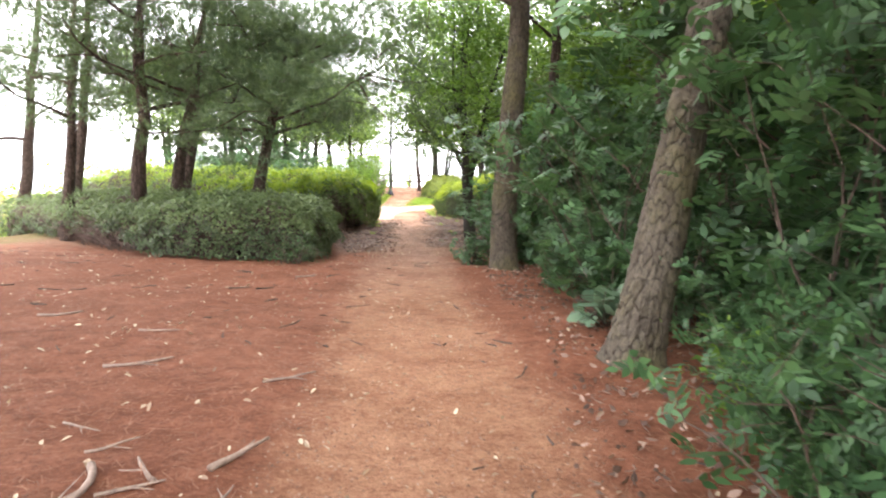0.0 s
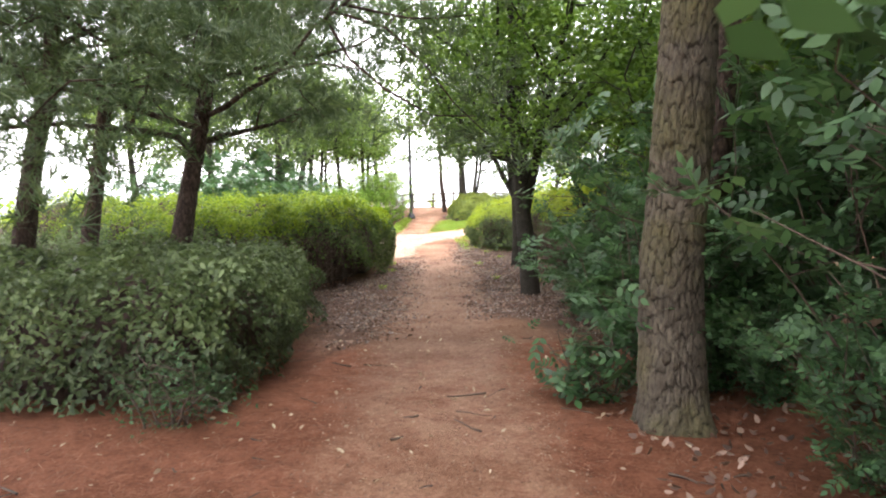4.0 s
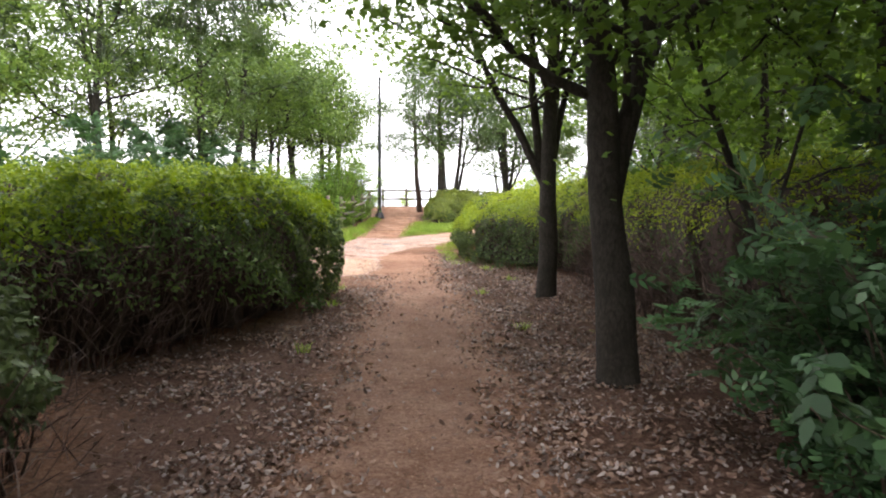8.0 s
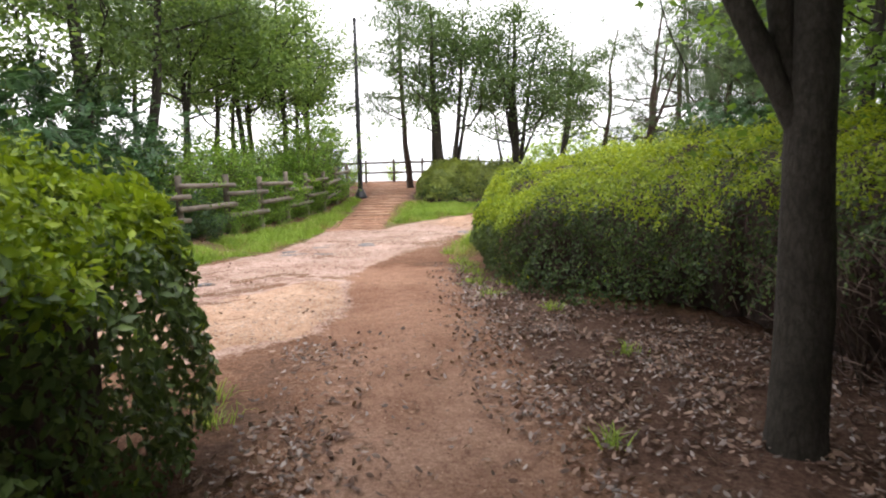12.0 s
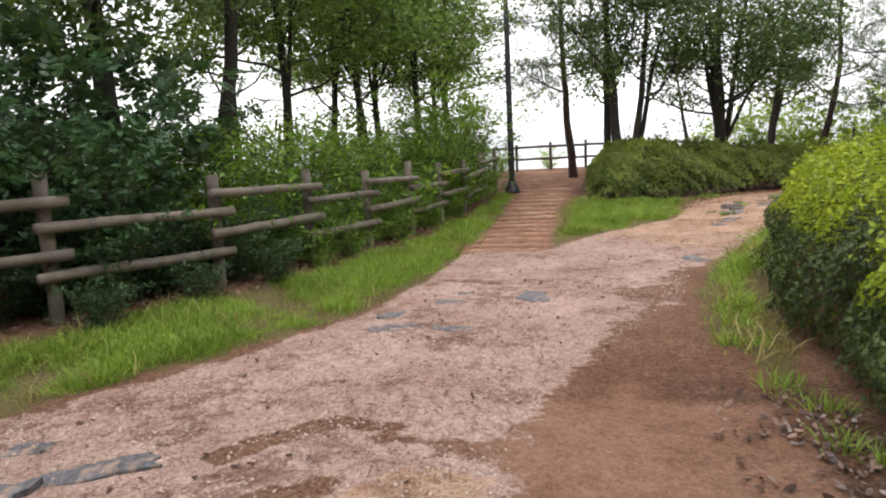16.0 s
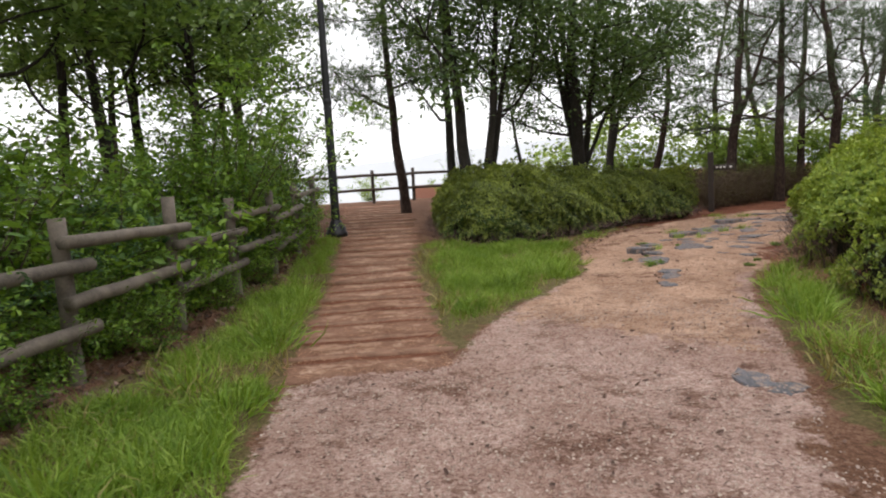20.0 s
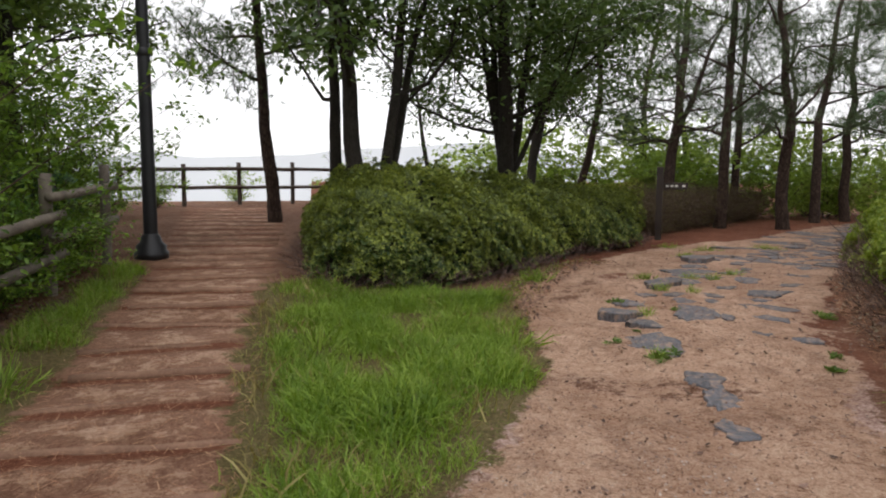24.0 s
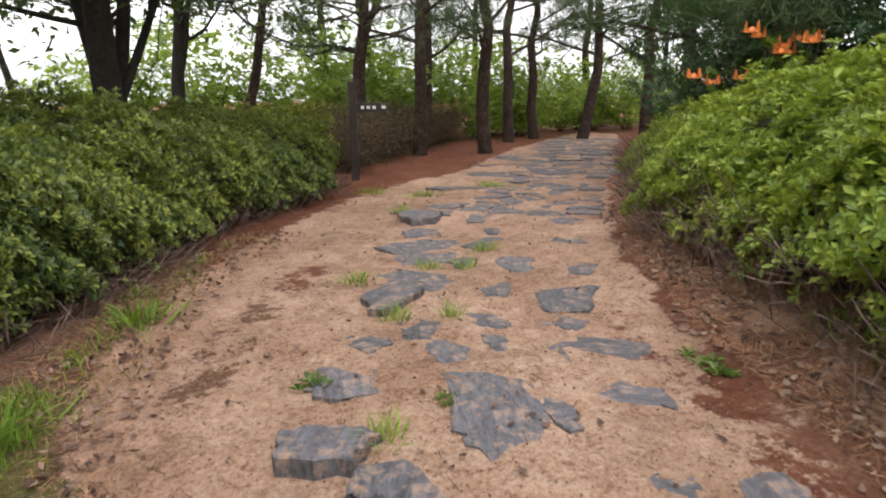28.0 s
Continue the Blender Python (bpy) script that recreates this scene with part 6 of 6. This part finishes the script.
VERGE = [(0.4, 36.0), (0.9, 37.8), (1.8, 38.9), (2.8, 40.2), (3.6, 40.9), (2.6, 39.0), (2.0, 37.6), (1.4, 36.0)]
grass("grass", VERGE, 1100, 0.19, 175, "thin patchy grass on the earth bank", 0.25, 0.8)
for k, (poly, n) in enumerate(((GRASS_LEFT, 200), (GRASS_MID, 260), (GRASS_RIGHT, 300), (VERGE, 420))):
    grass("dry_grass", poly, n, 0.2, 176 + k, "dry straw-coloured blades among the grass", 0.1, 0.6, STALK)


def tufts(places, seed, label="small green grass tuft between the slabs", group="grass tufts among the slabs", tall=0.1):
    """Single weeds and grass tufts among the slabs."""
    rnd = np.random.default_rng(seed)
    for x, y, r in places:
        n = int(60 * r / 0.1)
        q = np.array([x, y]) + rnd.normal(size=(n, 2)) * r * 0.5
        at = np.stack([q[:, 0], q[:, 1], surface(q[:, 0], q[:, 1]) - 0.01], 1)
        v, f = spread(*BLADE_SHAPE, at, np.concatenate([(q - (x, y)) * 5, np.ones((n, 1))], 1), tall * (1 + 0.8 * rnd.random(n)), rnd)
        me = mesh_of("grass_tuft", v, f)
        me.materials.append(BLADE)
        tagged(new("grass_tuft", me), label, "grass", group, kind="stuff")


tufts([(0.69, 41.0, 0.09), (1.57, 42.18, 0.1), (1.89, 41.98, 0.08), (1.83, 43.07, 0.12), (2.56, 43.08, 0.09), (2.79, 42.87, 0.09), (3.4, 43.28, 0.12), (6.68, 46.69, 0.25), (4.93, 47.54, 0.2), (5.2, 46.6, 0.2), (4.1, 45.6, 0.16), (0.02, 39.62, 0.06)], 174)


def low_weeds(places, seed):
    """Flat broad-leaved weeds pressed to the ground."""
    rnd = np.random.default_rng(seed)
    for x, y, r in places:
        q = np.array([x, y]) + rnd.normal(size=(5, 2)) * r * 0.5
        at = np.stack([q[:, 0], q[:, 1], surface(q[:, 0], q[:, 1]) + 0.006], 1)
        me = mesh_of("weed", *spread(*ROSETTE, at, rnd.normal(size=(5, 3)) * 0.2 + (0, 0, 1), r * (1.0 + 0.6 * rnd.random(5)), rnd))
        me.materials.append(LEAF_SLOPE)
        tagged(new("weed", me), "flat dark green broad-leaved weed on the sand", "weed", "low weeds on the sandy path", kind="stuff")


tufts([(1.19, 38.14, 0.14), (0.76, 37.52, 0.18), (0.95, 37.9, 0.12), (2.15, 38.6, 0.14), (1.55, 38.5, 0.12), (-1.3, 41.5, 0.2), (-1.0, 40.4, 0.2), (-2.5, 42.5, 0.14), (-0.65, 42.1, 0.16), (0.3, 43.2, 0.14), (-2.0, 39.5, 0.22), (-2.7, 40.6, 0.22)], 199, "arching tuft of bright green grass on the verge", "lush tufts along the verges", 0.17)


low_weeds([(0.67, 41.67, 0.1), (-0.1, 40.1, 0.07), (0.32, 40.5, 0.05), (0.12, 39.7, 0.1), (0.0, 39.55, 0.09), (1.44, 39.3, 0.08), (1.21, 38.99, 0.09), (1.07, 41.04, 0.06), (2.5, 40.54, 0.09), (2.38, 40.36, 0.09)], 177)


tufts([(-0.35, 20.6, 0.06), (-0.75, 22.9, 0.07), (0.5, 20.3, 0.05), (-2.6, 19.4, 0.06), (-2.75, 21.9, 0.07), (-0.2, 24.6, 0.08), (-0.55, 26.2, 0.09), (-0.9, 27.6, 0.1), (-1.2, 28.4, 0.1), (-1.35, 28.56, 0.1), (-1.25, 27.7, 0.13), (-1.12, 26.94, 0.12), (-1.43, 29.32, 0.15), (-1.56, 30.14, 0.14), (-1.3, 29.0, 0.12), (-3.16, 23.72, 0.14), (-3.0, 23.3, 0.12)], 197, "small yellow-green weed among the dead leaves", "weeds among the dead leaves")


tufts([(-5.2, 35.2, 0.22), (-4.75, 34.6, 0.2), (-4.97, 36.9, 0.26), (-4.8, 36.4, 0.2), (-4.9, 37.6, 0.24), (-4.85, 38.7, 0.2), (-5.0, 39.8, 0.22), (-5.3, 33.4, 0.2), (-5.1, 32.2, 0.18), (0.1, 35.95, 0.22), (0.35, 36.6, 0.24), (-0.3, 34.9, 0.18), (-0.75, 33.8, 0.16)],
      198, "lush arching tuft of bright green grass on the verge", "lush tufts along the verges", 0.2)


def scatter_flat(name, poly, per_m2, shape, size, mat, seed, label, category, lift=0.012, tilt=0.3, density=None):
    rnd = np.random.default_rng(seed)
    q = inside_points(poly, per_m2, rnd)
    if density is not None:
        q = q[rnd.random(len(q)) < density(q[:, 0], q[:, 1])]
    at = np.stack([q[:, 0], q[:, 1], surface(q[:, 0], q[:, 1]) + lift + 0.012 * rnd.random(len(q))], 1)
    v, f = spread(*shape, at, rnd.normal(size=at.shape) * tilt + (0, 0, 1), size * (0.5 + 0.9 * rnd.random(len(q))), rnd)
    me = mesh_of(name, v, f)
    me.materials.append(mat)
    tagged(new(name, me), label, category, kind="stuff")


CURL = [(0, -0.5, 0.1), (0.24, -0.2, 0.02), (0.2, 0.2, 0.06), (0, 0.5, 0.18), (-0.22, 0.15, 0.12), (-0.26, -0.22, 0.05)], [(0, 1, 2), (0, 2, 3), (0, 3, 4), (0, 4, 5)]


def off_track(x, y):
    t = np.abs(x - np.interp(y, [p[1] for p in TRACK], [p[0] for p in TRACK]))
    return np.clip((t - 0.25) / 0.6, 0.06, 1) * (0.35 + 0.9 * wave(x * 1.7, y * 1.7, 9))


def in_litter(x, y):
    return off_track(x, y) * np.clip(inside(LITTER, x, y) / 0.7, 0.05, 1) * np.clip(wave(x * 3.1, y * 3.1, 15) * 2.4 - 0.3, 0.2, 1)


scatter_flat("leaf_litter", LITTER, 760, CURL, 0.05, DRY, 180, "dry brown and grey leaves fallen beside the path", "leaf litter", 0.015, 0.45, in_litter)
scatter_flat("leaf_litter", LITTER, 420, CURL, 0.042, GREYED, 196, "greyed and mauve dead leaves beside the path", "leaf litter", 0.016, 0.5, in_litter)
START = [(-9, -1), (2.2, -1), (1.6, 6), (0.9, 12), (0.2, 15), (-2.4, 15), (-2.3, 11.3), (-4.2, 11), (-9, 13.5)]
scatter_flat("leaf_litter", [(0.5, 1.5), (0.8, 6), (0.5, 9), (0.2, 12.5), (0.6, 16), (3.0, 16), (3.0, 1.5)], 90, CURL, 0.06, DRY, 186, "dry leaves under the undergrowth", "leaf litter", 0.014, 0.45)
scatter_flat("leaf_litter", START, 12, OVAL, 0.05, PALE, 181, "scattered pale dry leaves on the red needles", "leaf litter", 0.012, 0.35)
STRIP = [(-0.5, -0.022, 0), (0.5, -0.022, 0), (0.5, 0.022, 0), (-0.5, 0.022, 0)], [(0, 1, 2), (0, 2, 3)]
scatter_flat("pine_needles", START, 420, STRIP, 0.075, STRAW, 182, "red-brown fallen pine needles", "pine needles", 0.004, 0.12, off_track)
scatter_flat("pine_needles", STEPS, 300, STRIP, 0.07, RUST, 183, "red-brown fallen pine needles on the steps", "pine needles", 0.006, 0.12)
scatter_flat("leaf_litter", [(2.0, 37.6), (2.9, 38.8), (4.4, 41.0), (6.2, 43.0), (6.4, 44.4), (4.2, 42.4), (2.8, 40.8), (1.5, 38.6)], 160, OVAL, 0.06, DRY, 184, "dry leaves on the bank under the hedge", "leaf litter", 0.012, 0.4)
scatter_flat("pine_needles", SLOPE, 2600, STRIP, 0.062, RUST, 191, "red-brown needles on the bank under the hedge", "pine needles", 0.02, 0.25)
scatter_flat("leaf_litter", SLOPE, 260, CURL, 0.045, PALE, 195, "pale dry leaves on the bank under the hedge", "leaf litter", 0.018, 0.45, lambda x, y: np.clip(wave(x * 2.5, y * 2.5, 19) * 2 - 0.5, 0.05, 1))
scatter_flat("leaf_litter", [(-7.6, 29.0), (-6.1, 31.6), (-5.7, 34), (-5.3, 38), (-5.15, 43), (-5.9, 43), (-6.4, 38), (-6.8, 33), (-8.4, 29.6)], 190, CURL, 0.06, DRY, 192, "dry leaves and weeds below the fence", "leaf litter", 0.014, 0.5)
scatter_flat("plant_debris", GRAVEL, 26, CURL, 0.04, DRY, 193, "bits of brown leaf on the gravel", "leaf litter", 0.008, 0.3)
scatter_flat("plant_debris", GRAVEL, 40, STRIP, 0.07, DRY, 194, "bits of dark twig on the gravel", "twigs", 0.006, 0.15)
FOOT = [(-0.8, 40.4), (-0.1, 41.9), (1.1, 43.8), (2.6, 45.4), (2.2, 45.9), (0.6, 44.3), (-0.4, 42.8)]
scatter_flat("leaf_litter", FOOT, 260, CURL, 0.045, DRY, 198, "dry leaves at the foot of the hedge", "leaf litter", 0.015, 0.45)
scatter_flat("pine_needles", FOOT, 700, STRIP, 0.06, RUST, 199, "rusty needles at the foot of the hedge", "pine needles", 0.012, 0.2)
grass("dry_grass", FOOT, 260, 0.16, 200, "dry straw-coloured blades at the hedge foot", 0.1, 0.6, STALK)
STONE = [(-0.5, -0.35, 0), (0.5, -0.3, 0.05), (0.4, 0.4, 0), (-0.35, 0.45, 0.05), (0.05, 0, 0.45)], [(0, 1, 4), (1, 2, 4), (2, 3, 4), (3, 0, 4)]
scatter_flat("gravel", GRAVEL, 900, STONE, 0.0145, PEBBLE, 185, "small pale gravel stones on the path", "gravel", -0.004, 0.2, lambda x, y: np.clip((40 - np.hypot(x + 3, y - 31) * 2.0) / 30, 0, 1) * np.clip((38.5 - y) / 2, 0, 1) * np.clip(wave(x * 2.1, y * 2.1, 31) * 2.2 - 0.35, 0.15, 1))


TRACK_ZONE = [(p[0] - 0.9, p[1]) for p in TRACK] + [(p[0] + 0.9, p[1]) for p in reversed(TRACK)]
scatter_flat("grit", TRACK_ZONE, 300, STONE, 0.013, CRUMB, 188, "small crumbs of earth and leaf on the path", "grit", -0.002, 0.3)
scatter_flat("grit", SAND, 240, STONE, 0.013, CRUMB, 189, "small clods of earth on the sandy path", "grit", -0.002, 0.3, lambda x, y: np.clip((48 - y) / 8, 0, 1))

# ---- sticks and fallen branches on the needles ----
def sticks():
    rnd = np.random.default_rng(187)
    q = inside_points(START, 1.6, rnd)
    bits = []
    for x, y in q:
        a, l = rnd.random() * 6.3, 0.08 + 0.3 * rnd.random() ** 2
        line = limb_line((x, y, float(surface(x, y)) + 0.012), (math.cos(a), math.sin(a), 0), l, rnd, 0.3, 0, 4)
        line[:, 2] = line[0, 2] + rnd.random(4) * 0.01
        bits.append(tube(line, np.linspace(0.007, 0.003, 4) * (0.6 + rnd.random()), 4, False))
    me = mesh_of("sticks", *joined(bits))
    me.materials.append(TWIG)
    tagged(new("fallen_sticks", me), "thin dry sticks lying on the needles", "sticks", kind="stuff")
    for i, (x, y, a, l, r) in enumerate(((-1.7, 3.0, -62, 0.55, 0.022), (-1.15, 3.05, 55, 0.4, 0.02), (-2.6, 4.75, 5, 0.5, 0.016), (-1.35, 2.9, 150, 0.3, 0.014), (-1.55, 2.75, 35, 0.3, 0.012), (-1.3, 2.62, 10, 0.35, 0.012), (-1.85, 3.2, 20, 0.28, 0.01), (-1.0, 2.7, 100, 0.24, 0.01), (-2.2, 3.6, -20, 0.3, 0.009), (-4.3, 6.6, 12, 0.45, 0.016), (-1.3, 4.4, 30, 0.4, 0.012), (-2.9, 5.9, -8, 0.4, 0.013), (-2.4, 9.6, 20, 0.35, 0.014))):
        ob = thing("fallen_branch", (x, y, float(surface(x, y)) + r * 0.6), "weathered grey-brown branch lying on the ground", "branch", "fallen branches", a)
        line = limb_line((0, 0, 0), (1, 0, 0), l, rnd, 0.25, 0, 7)
        line[:, 2] = np.abs(line[:, 2]) * 0.3
        part("stick", smooth(mesh_of("stick", *tube(line, np.linspace(r, r * 0.4, 7), 7))), FALLEN, ob)
        fork = limb_line(line[3], (1, 0.8 if i % 2 else -0.8, 0.0), l * 0.4, rnd, 0.3, 0, 5)
        fork[:, 2] = np.abs(fork[:, 2]) * 0.3
        part("side_twig", smooth(mesh_of("side_twig", *tube(fork, np.linspace(r * 0.5, r * 0.2, 5), 5, False))), FALLEN, ob)


sticks()

# ---- lilies behind the bright hedge ----
def lily(x, y, tall, seed, count):
    rnd = np.random.default_rng(seed)
    ob = thing("tiger_lily", (x, y, float(surface(x, y))), "tall lily with nodding orange flowers", "lily", "orange lilies behind the hedge")
    stalk = limb_line((0, 0, 0), (rnd.normal() * 0.1, rnd.normal() * 0.1, 1), tall, rnd, 0.08, 0.1, 8)
    part("stalk", mesh_of("stalk", *tube(stalk, np.linspace(0.009, 0.005, 8), 5, False)), TWIG, ob)
    pts = np.repeat(stalk[2:], 8, 0) + rnd.normal(size=(48, 3)) * 0.02
    v, f = spread(*LEAF, pts, rnd.normal(size=pts.shape) + (0, 0, 0.6), 0.14, rnd)
    part("leaves", mesh_of("leaves", v, f), LEAF_MAPLE, ob)
    for k in range(count):
        c = stalk[-1] + rnd.normal(size=3) * (0.14, 0.14, 0.08)
        vs, fs = [], []
        for j in range(6):
            a = j * math.pi / 3 + k
            d, s = np.array([math.cos(a), math.sin(a), 0]), np.array([-math.sin(a), math.cos(a), 0])
            for u, w, z, r in ((0, 0.008, 0, 0.01), (1, 0.03, -0.05, 0.05), (2, 0.023, -0.03, 0.1), (3, 0.004, 0.045, 0.105)):
                vs += [c + d * r + s * w + (0, 0, z), c + d * r - s * w + (0, 0, z)]
            b = j * 8
            fs += [(b + 2 * u, b + 2 * u + 1, b + 2 * u + 3, b + 2 * u + 2) for u in range(3)]
        part("flower", mesh_of("flower", np.array(vs), np.array(fs)), PETAL, ob, "orange recurved flower")


for i, (x, y, h) in enumerate(((5.9, 41.8, 1.34), (6.25, 42.3, 1.4), (5.75, 42.35, 1.2), (6.6, 41.9, 1.45))):
    lily(x, y, h, 190 + i, 3)

# ---- far hills, the haze painted into their colour ----
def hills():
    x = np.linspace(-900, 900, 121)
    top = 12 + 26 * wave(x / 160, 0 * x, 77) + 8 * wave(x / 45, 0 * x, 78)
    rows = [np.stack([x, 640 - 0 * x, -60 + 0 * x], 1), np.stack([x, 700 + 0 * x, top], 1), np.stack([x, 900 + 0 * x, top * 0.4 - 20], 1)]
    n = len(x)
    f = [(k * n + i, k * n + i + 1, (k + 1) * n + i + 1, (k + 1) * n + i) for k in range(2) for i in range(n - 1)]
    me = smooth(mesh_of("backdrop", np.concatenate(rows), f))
    me.materials.append(HILL_HAZE)
    tagged(new("backdrop", me), "pale hills far beyond the fence, haze painted into their colour", "hills", kind="structure")


hills()
